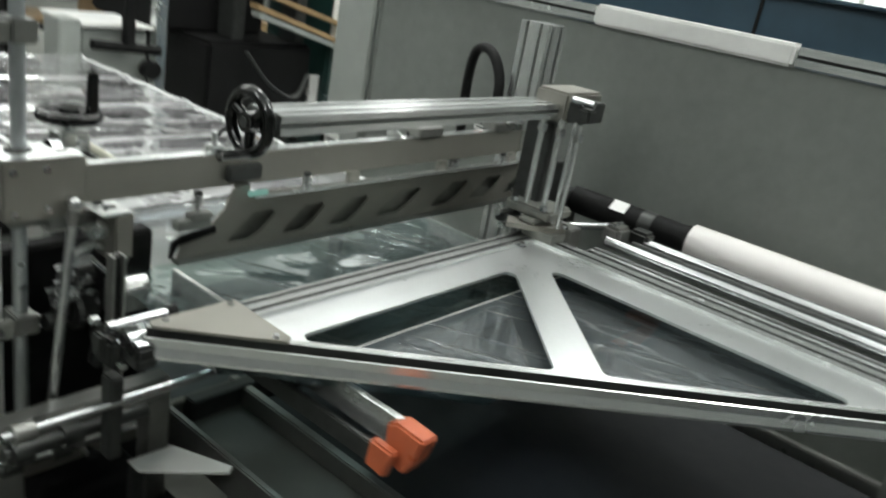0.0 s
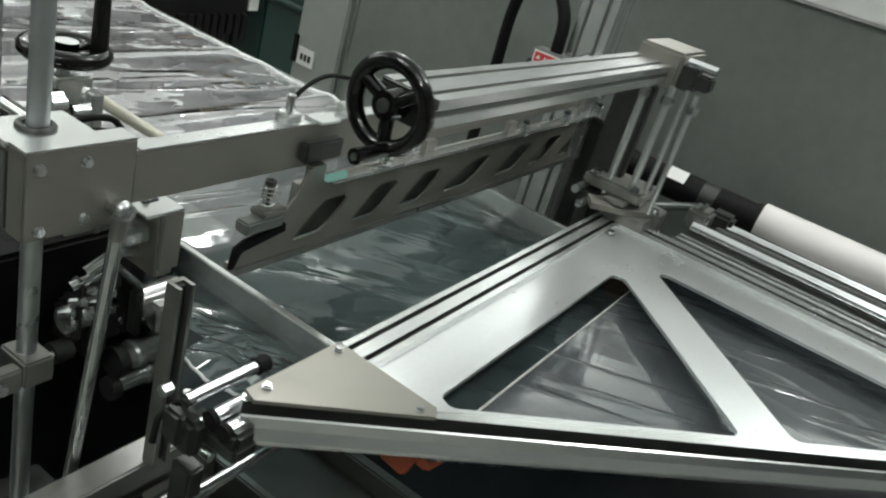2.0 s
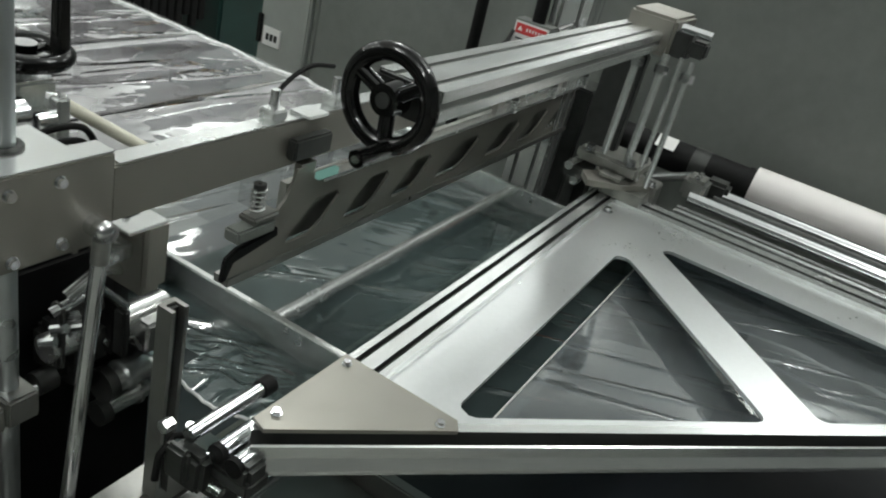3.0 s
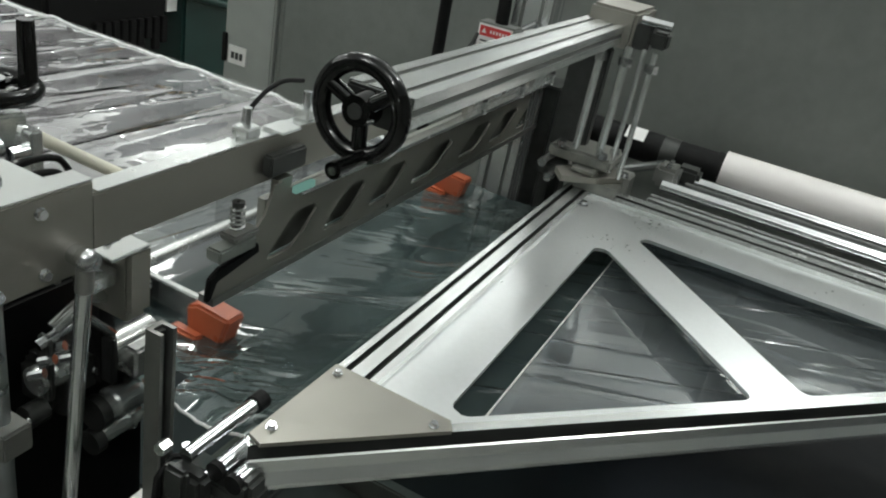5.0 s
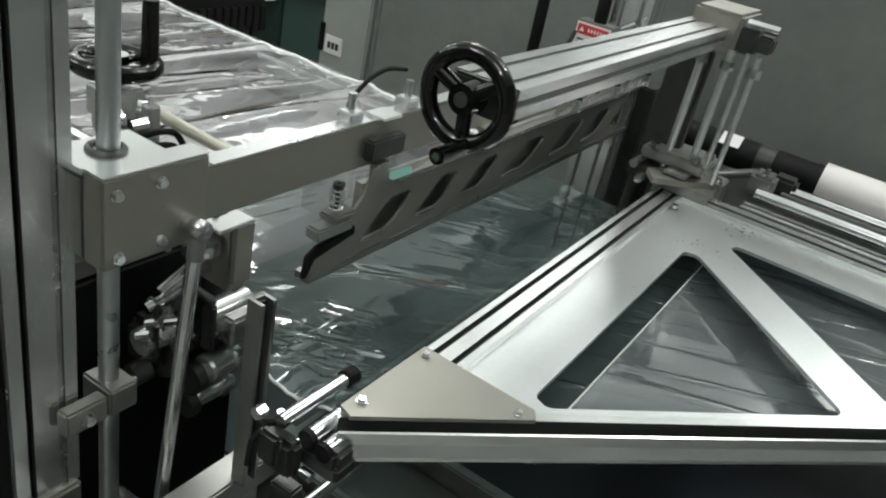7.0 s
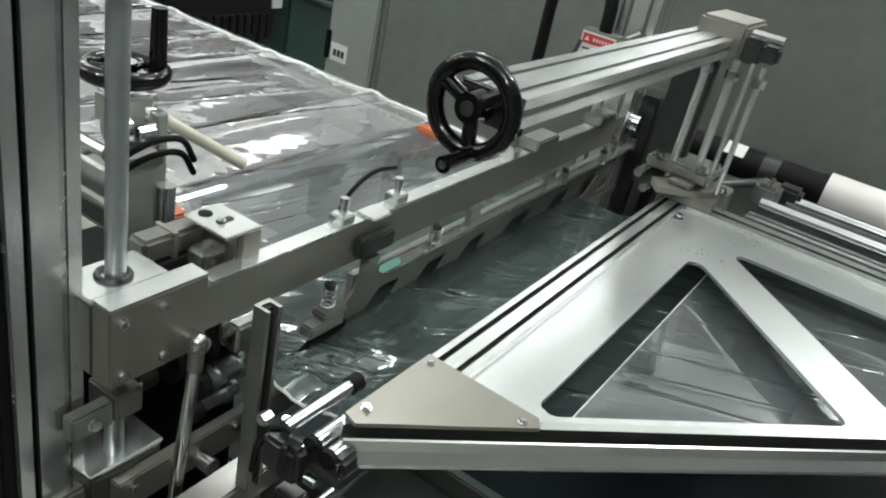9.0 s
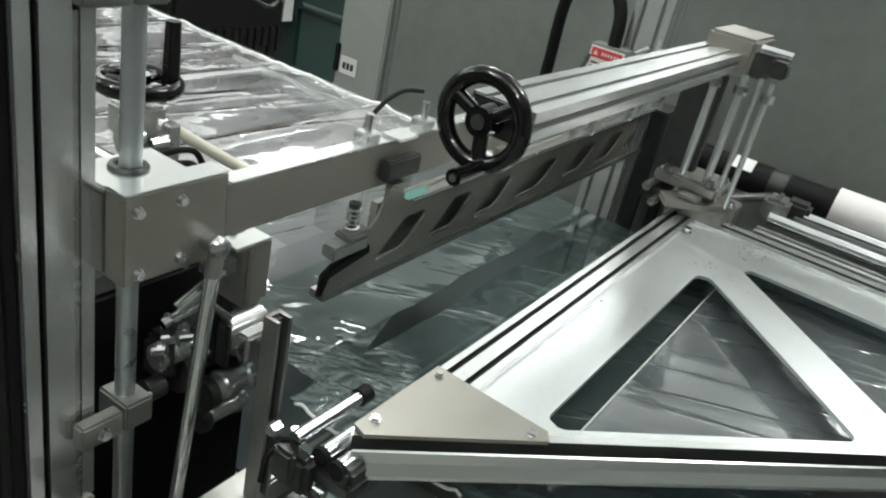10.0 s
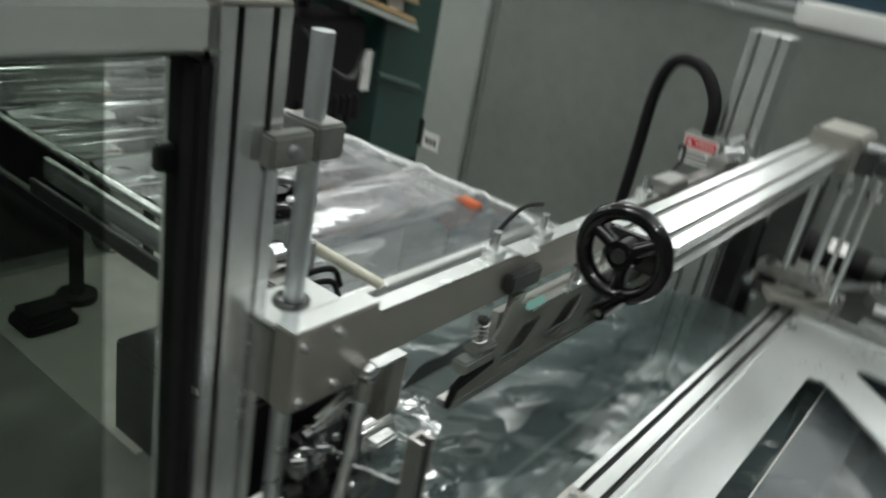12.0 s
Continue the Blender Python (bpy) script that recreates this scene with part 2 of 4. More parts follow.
def rod(a, b, r, seg=20, bm=None, r2=None):
    bm = bm or bmesh.new()
    a, b = Vector(a), Vector(b)
    m = Matrix.Translation((a + b) / 2) @ (b - a).to_track_quat("Z", "Y").to_matrix().to_4x4()
    bmesh.ops.create_cone(bm, cap_ends=True, segments=seg, radius1=r, radius2=r if r2 is None else r2,
                          depth=(b - a).length, matrix=m)
    return bm


def prism(pts, z0, z1, bm=None, m=None):
    """An outline in x and y, raised from z0 to z1."""
    bm = bm or bmesh.new()
    lo = [bm.verts.new((x, y, z0)) for x, y in pts]
    hi = [bm.verts.new((x, y, z1)) for x, y in pts]
    n = len(pts)
    bm.faces.new(lo[::-1])
    bm.faces.new(hi)
    for i in range(n):
        bm.faces.new((lo[i], lo[(i + 1) % n], hi[(i + 1) % n], hi[i]))
    if m is not None:
        bmesh.ops.transform(bm, matrix=m, verts=lo + hi)
    return bm


def pipe(path, r, seg=8, bm=None, closed=False):
    """A bent round bar along points."""
    bm = bm or bmesh.new()
    pts = [Vector(p) for p in path]
    n = len(pts)
    rings = []
    up = None
    for i, p in enumerate(pts):
        a = pts[(i - 1) % n] if closed or i > 0 else p
        c = pts[(i + 1) % n] if closed or i < n - 1 else p
        d = (c - a).normalized()
        if up is None:
            up = d.orthogonal().normalized()
        up = (up - d * up.dot(d)).normalized()
        side = d.cross(up)
        rings.append([bm.verts.new(p + r * (math.cos(2 * math.pi * k / seg) * up + math.sin(2 * math.pi * k / seg) * side))
                      for k in range(seg)])
    for i in range(n if closed else n - 1):
        a, c = rings[i], rings[(i + 1) % n]
        for k in range(seg):
            bm.faces.new((a[k], a[(k + 1) % seg], c[(k + 1) % seg], c[k]))
    if not closed:
        bm.faces.new(rings[0][::-1])
        bm.faces.new(rings[-1])
    return bm


def arc(points, steps=8):
    """A smooth line through points (Catmull-Rom)."""
    p = [Vector(q) for q in points]
    p = [2 * p[0] - p[1]] + p + [2 * p[-1] - p[-2]]
    out = []
    for i in range(1, len(p) - 2):
        for s in range(steps):
            t = s / steps
            a, b, c, d = p[i - 1:i + 3]
            out.append(0.5 * (2 * b + (c - a) * t + (2 * a - 5 * b + 4 * c - d) * t * t + (3 * b - a - 3 * c + d) * t ** 3))
    return out + [p[-2]]


def section(w, h, nw, nh, slot=0.0085, depth=0.011):
    """Outline of a slotted extrusion, centred: nw slots in the wide faces, nh in the narrow ones. Returns points and slot flags."""
    pts, dark = [], []

    def side(p0, p1, inward, n):
        p0, p1, inward = Vector(p0), Vector(p1), Vector(inward)
        run = p1 - p0
        d = run.normalized()
        pts.append(p0)
        dark.append(False)
        for i in range(n):
            c = p0 + run * ((2 * i + 1) / (2 * n))
            for q, f in ((c - d * slot / 2, True), (c - d * slot / 2 + inward * depth, True),
                         (c + d * slot / 2 + inward * depth, True), (c + d * slot / 2, False)):
                pts.append(q)
                dark.append(f)
    a, b = w / 2, h / 2
    side((-a, -b), (a, -b), (0, 1), nw)
    side((a, -b), (a, b), (-1, 0), nh)
    side((a, b), (-a, b), (0, -1), nw)
    side((-a, b), (-a, -b), (1, 0), nh)
    return pts, dark


def extrusion(a, b, w, h, nw=1, nh=1, up=(0, 0, 1), slot=0.0085, depth=0.011):
    """A slotted bar from a to b: w across, h along up. Slot faces take the second material, darkened for the shade
    inside.
    """
    a, b, up = Vector(a), Vector(b), Vector(up)
    d = (b - a).normalized()
    across = d.cross(up).normalized()
    up = across.cross(d)
    pts, dark = section(w, h, nw, nh, slot, depth)
    bm = bmesh.new()
    lo = [bm.verts.new(a + across * p.x + up * p.y) for p in pts]
    hi = [bm.verts.new(b + across * p.x + up * p.y) for p in pts]
    n = len(pts)
    bm.faces.new(lo)
    bm.faces.new(hi)
    for i in range(n):
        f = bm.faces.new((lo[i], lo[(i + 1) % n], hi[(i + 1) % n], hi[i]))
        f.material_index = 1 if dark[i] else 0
    return bm


def bolt(parent, at, axis=(0, 0, 1), r=0.006, name="bolt"):
    at, axis = Vector(at), Vector(axis).normalized()
    bm = rod(at, at + axis * 0.0015, r * 1.35, 14)
    rod(at + axis * 0.0015, at + axis * (0.0015 + r), r, 12, bm)
    return part(name, bm, STEEL, parent)


def spring(at, z0, z1, r, turns=6, wire=0.0014):
    path = []
    steps = turns * 10
    for i in range(steps + 1):
        a = 2 * math.pi * turns * i / steps
        path.append((at[0] + r * math.cos(a), at[1] + r * math.sin(a), z0 + (z1 - z0) * i / steps))
    return pipe(path, wire, 5)


def sheet(x0, x1, y0, y1, height, nx, ny):
    """A thin sheet of film over a grid, height(x, y); y0 may be a line y0(x), y1 too."""
    bm = bmesh.new()
    grid = []
    for i in range(nx + 1):
        x = x0 + (x1 - x0) * i / nx
        a, b = (e(x) if callable(e) else e for e in (y0, y1))
        grid.append([bm.verts.new((x, a + (b - a) * j / ny, height(x, a + (b - a) * j / ny))) for j in range(ny + 1)])
    for i in range(nx):
        for j in range(ny):
            bm.faces.new((grid[i][j], grid[i + 1][j], grid[i + 1][j + 1], grid[i][j + 1]))
    return bm


# ---------------------------------------------------------------- the hall
single("floor", box(-4, 9, -4, 11, -0.1, 0), FLOOR, "grey worn concrete factory floor with stains", "floor", kind="structure")
single("ceiling", box(-4.2, 9.2, -4.2, 11.2, 4.0, 4.1), CEIL, "grey sheet ceiling of the hall", "ceiling", kind="structure")
for nm, b in (("wall_north", (-4.2, 9.2, 11, 11.2, 0, 4)), ("wall_south", (-4.2, 9.2, -4.2, -4, 0, 4)),
              ("wall_west", (-4.2, -4, -4, 11, 0, 4)), ("wall_east", (9, 9.2, -4, 11, 0, 4))):
    single(nm, box(*b), WALLP, "plain grey painted hall wall", "wall", kind="structure")

for lx, ly in LAMP_SPOTS:
    fx = thing("ceiling_light", (lx, ly, LAMP_Z + 0.06), "white twin-tube fluorescent ceiling fitting", "ceiling light", "ceiling lights")
    part("housing", box(lx - 0.62, lx + 0.62, ly - 0.11, ly + 0.11, LAMP_Z + 0.03, LAMP_Z + 0.10), WHITE, fx, bevel=0.01)
    for dx in (-0.63, 0.63):
        part("stem", rod((lx + dx, ly, LAMP_Z + 0.06), (lx + dx, ly, 4.0), 0.006, 8), WHITE, fx)
    for dy in (-0.05, 0.05):
        part("tube", rod((lx - 0.6, ly + dy, LAMP_Z + 0.015), (lx + 0.6, ly + dy, LAMP_Z + 0.015), 0.013, 10), TUBE_GLOW, fx)
    # each fitting shines down; an added uplight brightens the ceiling mirrored in metal and film
    for watts, dz, turn in ((LAMP_WATTS, -0.01, 0), (UPLIGHT_WATTS, 0.11, 180)):
        data = bpy.data.lights.new("fluorescent_light", "AREA")
        data.shape, data.size, data.size_y, data.energy = "RECTANGLE", 1.2, 0.18, watts
        data.color = (0.978, 1.0, 0.975)
        lamp = new("fluorescent_light", data)
        lamp.location = (lx, ly, LAMP_Z + dz)
        lamp.rotation_euler = (radians(turn), 0, 0)

# enclosure beside the machine: grey panels under a white rail
enc = thing("enclosure_wall", (2.27, 0.0, 0.0), "grey painted sheet metal machine enclosure with white top rail", "enclosure", kind="structure")
part("panel", box(2.25, 2.29, -2.2, 1.644, 0.05, 1.40), GREY_PAINT, enc, bevel=0.003)
part("panel", box(2.235, 2.29, 1.67, 1.876, 0.05, 1.78), GREY_LIGHT, enc, "light grey end panel with a catch", bevel=0.006)
part("corner_strip", rod((2.262, 1.657, 0.05), (2.262, 1.657, 1.6), 0.012, 12), GREY_PAINT, enc)
part("top_rail", extrusion((2.26, 0.16, 1.43), (2.26, 1.644, 1.43), 0.05, 0.05), [ALU, SLOT], enc)
part("rail_cover", box(2.225, 2.295, 0.10, 0.72, 1.40, 1.462), WHITE, enc, "white painted rail cover", bevel=0.008)
part("top_rail", extrusion((2.26, -2.2, 1.43), (2.26, 0.095, 1.43), 0.05, 0.05), [ALU, SLOT], enc)
part("catch", box(2.222, 2.2348, 1.858, 1.876, 0.69, 0.79), BLACK, enc, "black door catch", bevel=0.003)
part("catch_plate", box(2.229, 2.2345, 1.775, 1.850, 0.69, 0.752), WHITE, enc, "white catch plate")
for k in range(3):
    part("catch_mark", box(2.227, 2.2292, 1.788 + k * 0.018, 1.800 + k * 0.018, 0.708, 0.731), DARK_STEEL, enc)

far_blue = thing("blue_machine_body", (3.2, -0.2, 0.0), "dark blue machine cabinet behind the enclosure", "machine")
part("body", box(2.75, 3.6, -1.6, 1.2, 0.0, 1.585), BLUE, far_blue, bevel=0.02)
part("lid", box(2.735, 3.6, -1.61, 1.21, 1.586, 1.60), BLUE, far_blue, bevel=0.004)
for yy in (-1.0, -0.3, 0.4):
    part("panel_seam", box(2.746, 2.7495, yy, yy + 0.012, 0.05, 1.57), BLACK, far_blue)
win = thing("window_1", (8.98, -0.2, 2.1), "bright frosted hall window", "window", kind="structure")
part("pane", box(8.96, 8.995, -1.8, 3.6, 1.5, 3.2), DAY_GLOW, win)
for yy in (-1.85, -0.7, 0.45, 1.6, 2.6, 3.6):
    part("frame", box(8.93, 8.99, yy, yy + 0.05, 1.45, 3.25), WHITE, win)

# ---------------------------------------------------------------- the triangular folding frame
TOP = 0.928
fold = thing("folding_frame", (1.1, 0.1, TOP - 0.05), "triangular aluminium folding frame with a brushed forming plate", "machine frame")
PC = TOP - 0.0225
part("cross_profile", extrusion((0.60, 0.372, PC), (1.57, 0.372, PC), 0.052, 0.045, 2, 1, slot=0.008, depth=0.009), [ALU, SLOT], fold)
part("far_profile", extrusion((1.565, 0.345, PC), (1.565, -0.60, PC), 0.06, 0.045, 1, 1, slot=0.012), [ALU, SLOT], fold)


def front_profile():
    """The long bar on the diagonal: bright back rim, channel coloured dark for its shade, outer face that slopes out to
    a lip.
    """
    ring = ((0.969, 0.883), (0.969, 0.916), (0.9635, 0.916), (0.963, 0.928), (0.945, 0.928), (0.944, 0.905), (0.9325, 0.905),
            (0.9315, 0.918), (0.928, 0.917), (0.9275, 0.903), (0.9215, 0.889), (0.9215, 0.884), (0.928, 0.883))
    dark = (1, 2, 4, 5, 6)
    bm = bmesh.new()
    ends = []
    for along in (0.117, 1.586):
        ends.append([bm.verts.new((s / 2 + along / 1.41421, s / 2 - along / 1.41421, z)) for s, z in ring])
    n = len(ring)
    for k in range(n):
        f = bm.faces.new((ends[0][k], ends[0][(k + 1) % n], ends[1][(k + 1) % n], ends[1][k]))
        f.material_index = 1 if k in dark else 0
    bm.faces.new(ends[0])
    bm.faces.new(ends[1])
    return bm


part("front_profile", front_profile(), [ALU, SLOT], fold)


def rounded(pts, r, steps=5):
    out = []
    n = len(pts)
    for i in range(n):
        p, a, c = Vector(pts[i]), Vector(pts[i - 1]), Vector(pts[(i + 1) % n])
        u, v = (a - p).normalized(), (c - p).normalized()
        half = u.angle(v) / 2
        d = r / math.tan(half)
        mid = p + (u + v).normalized() * (r / math.sin(half))
        s, e = p + u * d - mid, p + v * d - mid
        for k in range(steps + 1):
            w = s.lerp(e, k / steps).normalized() * r + mid
            out.append((w.x, w.y))
    return out


def plate_with_holes(outline, holes, z0, z1):
    """A flat plate with openings cut through it."""
    bm = bmesh.new()
    edges = []
    for loop in [outline] + holes:
        vs = [bm.verts.new((x, y, z1)) for x, y in loop]
        edges += [bm.edges.new((vs[i], vs[(i + 1) % len(vs)])) for i in range(len(vs))]
    bmesh.ops.triangle_fill(bm, use_beauty=True, use_dissolve=False, edges=edges)
    got = bmesh.ops.extrude_face_region(bm, geom=bm.faces[:])
    bmesh.ops.translate(bm, verts=[v for v in got["geom"] if isinstance(v, bmesh.types.BMVert)], vec=(0, 0, z0 - z1))
    return bm


HOLE = [(0.725, 0.264), (1.340, 0.264), (1.032, -0.043)]
HOLE2 = [(1.425, 0.230), (1.425, -0.436), (1.092, -0.103)]
plate_out = [(0.6225, 0.347), (1.536, 0.347), (1.536, -0.5665)]
part("forming_plate", plate_with_holes(plate_out, [rounded(HOLE, 0.016), rounded(HOLE2, 0.016)], TOP - 0.014, TOP - 0.008),
     ALU_PLATE, fold, "brushed aluminium plate with two triangular openings")
# corner gussets
g1 = part("gusset_plate", prism([(0.558, 0.378), (0.564, 0.396), (0.716, 0.396), (0.713, 0.246), (0.699, 0.237)], TOP + 0.002, TOP + 0.007), BRONZE, fold,
          "warm grey corner plate with screws", bevel=0.0015)
for p in ((0.700, 0.384), (0.583, 0.384), (0.692, 0.256)):
    bolt(g1, (*p, TOP + 0.007), r=0.0042, name="screw")
part("gusset_plate", prism([(1.482, 0.398), (1.530, 0.340), (1.588, 0.300), (1.622, 0.312), (1.612, 0.37), (1.525, 0.425)], TOP + 0.022, TOP + 0.034), BRONZE, fold,
          "warm grey corner bracket", bevel=0.003)
part("bracket_foot", box(1.535, 1.60, 0.30, 0.385, TOP + 0.001, TOP + 0.0218), MOTTLED, fold)
part("bracket_block", box(1.52, 1.58, 0.345, 0.395, TOP + 0.0362, TOP + 0.043), MOTTLED, fold, bevel=0.004)
for p in ((1.478, 0.340), (1.585, 0.30)):
    bolt(fold, (*p, TOP - 0.007 if p[0] < 1.5 else TOP + 0.0362), r=0.007, name="screw")
# legs under the frame, out of sight behind the belt
for lx, ly in ((1.56, -0.52), (1.62, 0.36)):
    part("leg", box(lx - 0.02, lx + 0.02, ly - 0.02, ly + 0.02, 0.0, PC - 0.024), ALU_DULL, fold)

# ---------------------------------------------------------------- shaft block at the frame's near corner
sb = thing("shaft_holder", (0.53, 0.42, 0.80), "black clamp block holding two polished shafts", "shaft holder")
part("clamp", box(0.508, 0.530, 0.405, 0.446, 0.858, 0.904), DARK_STEEL, sb, bevel=0.006)
part("clamp_jaw", box(0.500, 0.512, 0.418, 0.446, 0.872, 0.912), DARK_STEEL, sb, bevel=0.004)
part("set_screw", rod((0.520, 0.400, 0.872), (0.520, 0.386, 0.872), 0.006, 10), STEEL, sb, smooth=True)
part("set_screw", rod((0.527, 0.44, 0.908), (0.527, 0.44, 0.920), 0.005, 10), STEEL, sb, smooth=True)
part("strap", pipe([(0.505, 0.458, 0.85), (0.512, 0.462, 0.875), (0.530, 0.462, 0.89), (0.545, 0.455, 0.885)], 0.004, 8), BLACK, sb, smooth=True)
part("clamp", box(0.528, 0.558, 0.364, 0.394, 0.868, 0.908), DARK_STEEL, sb, bevel=0.005)
part("shaft", rod((0.515, 0.430, 0.920), (0.622, 0.430, 0.920), 0.008, 18), STEEL, sb, smooth=True)
part("shaft", rod((0.520, 0.410, 0.900), (0.612, 0.410, 0.900), 0.007, 18), STEEL, sb, smooth=True)
part("shaft_cap", rod((0.614, 0.430, 0.920), (0.630, 0.430, 0.920), 0.0105, 18), BLACK, sb, smooth=True)
for yy, zz in ((0.4045, 0.906), (0.3825, 0.902)):
    part("roller_end", rod((0.533, yy, zz), (0.578, yy, zz), 0.0098, 24), STEEL, sb, "chrome roller end", smooth=True)
    part("roller_cap", rod((0.526, yy, zz), (0.533, yy, zz), 0.0104, 20), BLACK, sb, "black end cap", smooth=True)
part("roller_block", box(0.527, 0.560, 0.362, 0.416, 0.872, 0.890), DARK_STEEL, sb, bevel=0.003)
part("nut", rod((0.500, 0.450, 0.926), (0.512, 0.450, 0.926), 0.007, 6), ALU, sb)
part("stay", box(0.508, 0.530, 0.40, 0.43, 0.70, 0.845), DARK_STEEL, sb, bevel=0.003)

# long shafts below the near corner
for k, (ya, za, r, x0, x1) in enumerate(((0.406, 0.800, 0.0075, 0.355, 0.745), (0.492, 0.690, 0.013, 0.375, 0.60), (0.452, 0.735, 0.012, 0.375, 0.60))):
    sh = thing("guide_shaft", (x0, ya, za), "polished steel guide shaft with clamp rings" if k else "thin bright tie rod with a clamp ring", "shaft", "guide shafts")
    part("shaft", rod((x0, ya, za), (x1, ya, za), r, 18), STEEL if k < 2 else DARK_STEEL, sh, smooth=True)
    for xc in (0.385, 0.46) if k else (0.37,):
        part("clamp_ring", rod((xc, ya, za), (xc + 0.028, ya, za), r + 0.007, 18), DARK_STEEL if k else ALU_DULL, sh, smooth=True)
plate = thing("deflector_plate", (0.56, 0.25, 0.70), "small white bent deflector plate", "plate")
part("face", prism([(0.60, 0.50), (0.683, 0.496), (0.735, 0.382), (0.72, 0.372), (0.60, 0.465)], 0.598, 0.603), WHITE, plate)
part("arm", box(0.60, 0.62, 0.48, 0.50, 0.0, 0.598), DARK_STEEL, plate)

# ---------------------------------------------------------------- lower belt under the frame
belt = thing("lower_conveyor", (1.35, 0.0, 0.0), "black belt conveyor with grey side rails", "conveyor")
part("belt", box(0.935, 1.80, -1.6, 0.56, 0.555, 0.575), BLACK_BELT, belt)
# two sheets added to cover the floor, so it looks dark below the film
part("under_film_shade", box(0.80, 1.84, -0.6, 0.50, 0.45, 0.46), SHADE_SLATE, belt, "slate sheet added for the shade under the film")
part("under_film_shade", box(0.80, 2.22, 0.502, 1.30, 0.45, 0.46), SHADE_SLATE, belt, "slate sheet added for the shade under the film")
part("side_rail", box(0.910, 0.932, -1.6, 0.645, 0.52, 0.600), ALU_DULL, belt, bevel=0.003)
part("side_rail", box(1.815, 1.84, -1.6, 0.55, 0.52, 0.600), ALU_DULL, belt, bevel=0.003)
part("side_plate", box(0.760, 0.907, -1.6, 0.64, 0.545, 0.560), OIL_GREY, belt, "oily dark grey side plate")
part("side_rail", box(0.742, 0.757, -1.6, 0.645, 0.52, 0.600), ALU_DULL, belt, bevel=0.003)
for lx in (0.83, 1.82):
    for ly in (-1.4, 0.45):
        part("leg", box(lx - 0.025, lx + 0.025, ly - 0.025, ly + 0.025, 0.0, 0.545), DARK_STEEL, belt)

# ---------------------------------------------------------------- crosshead beam with the handwheel
beam = thing("crosshead_beam", (1.57, 0.40, 0.93), "slotted aluminium crosshead beam on four guide rods with a handwheel", "machine beam")
part("beam_profile", extrusion((0.760, 0.416, 1.2295), (1.60, 0.416, 1.2295), 0.079, 0.033, 2, 1, slot=0.0085, depth=0.003), [ALU, SLOT_GREY], beam)
part("end_block", box(1.570, 1.725, 0.358, 0.450, 1.204, 1.275), BRONZE, beam, "warm grey cast end block", bevel=0.006)
part("end_plate", box(1.575, 1.69, 0.325, 0.3575, 1.21, 1.258), DARK_STEEL, beam, bevel=0.003)
part("cross_pin", rod((1.575, 0.349, 1.264), (1.575, 0.292, 1.264), 0.0085, 14), STEEL, beam, smooth=True)
part("clamp_lug", box(1.56, 1.595, 0.292, 0.322, 1.222, 1.252), DARK_STEEL, beam, bevel=0.004)
for (rx, ry, r) in ((1.60, 0.445, 0.006), (1.56, 0.405, 0.0075), (1.56, 0.356, 0.008), (1.575, 0.330, 0.005), (1.56, 0.306, 0.0055)):
    part("guide_rod", rod((rx, ry, 0.965), (rx, ry, 1.215), r, 16), ALU, beam, smooth=True)
for p in ((1.56, 0.356), (1.56, 0.306), (1.56, 0.405)):
    part("rod_nut", rod((*p, 1.178), (*p, 1.194), 0.013, 6), STEEL, beam)
part("foot_plate", box(1.545, 1.650, 0.325, 0.455, 0.972, 0.998), MOTTLED, beam, "dull grey foot block", bevel=0.006)
for p in ((1.545, 0.345), (1.545, 0.43), (1.60, 0.335)):
    part("foot_nut", rod((*p, 0.998), (*p, 1.009), 0.010, 6), STEEL, beam)
part("foot_pad", box(1.535, 1.60, 0.41, 0.47, 0.935, 0.958), DARK_STEEL, beam, bevel=0.003)
part("foot_pad", box(1.60, 1.655, 0.29, 0.40, 0.0, 0.958), ALU_DULL, beam, bevel=0.003)
part("dark_guide", box(1.59, 1.62, 0.395, 0.47, 0.982, 1.195), DARK_STEEL, beam, bevel=0.003)

WHEEL = Vector((0.735, 0.4225, 1.2260))


def in_wheel(a, r, dx=0.0):
    return WHEEL + Vector((dx, r * math.cos(a), r * math.sin(a)))


wheel = part("handwheel", pipe([in_wheel(2 * math.pi * k / 40, 0.0475) for k in range(40)], 0.0100, 14, closed=True), BLACK_GLOSS, beam, "black gloss plastic handwheel", smooth=True)
part("hub", rod(WHEEL + Vector((-0.010, 0, 0)), WHEEL + Vector((0.022, 0, 0)), 0.0165, 24, r2=0.019), BLACK_GLOSS, wheel, smooth=True)
part("hub_cap", rod(WHEEL + Vector((-0.0125, 0, 0)), WHEEL + Vector((-0.0095, 0, 0)), 0.008, 20), DARK_STEEL, wheel, smooth=True)
for k in range(3):
    a = radians(-95 + 120 * k)
    bm = pipe([in_wheel(a, 0.010, 0.002), in_wheel(a, 0.028, 0.001), in_wheel(a, 0.046)], 0.0085, 12)
    part("spoke", bm, BLACK_GLOSS, wheel, smooth=True)
ha = radians(-108)
part("handle_grip", rod(in_wheel(ha, 0.048, -0.062), in_wheel(ha, 0.048, -0.006), 0.0092, 18, r2=0.0075), BLACK_GLOSS, wheel, smooth=True)
part("handle_tip", rod(in_wheel(ha, 0.048, -0.064), in_wheel(ha, 0.048, -0.0615), 0.0045, 14), STEEL, wheel, smooth=True)
part("wheel_shaft", rod(WHEEL + Vector((0.0, 0, 0)), (0.760, 0.4225, 1.2260), 0.0085, 16), STEEL, beam, smooth=True)
part("shaft_bearing", box(0.748, 0.7595, 0.385, 0.452, 1.208, 1.246), DARK_STEEL, beam, bevel=0.003)

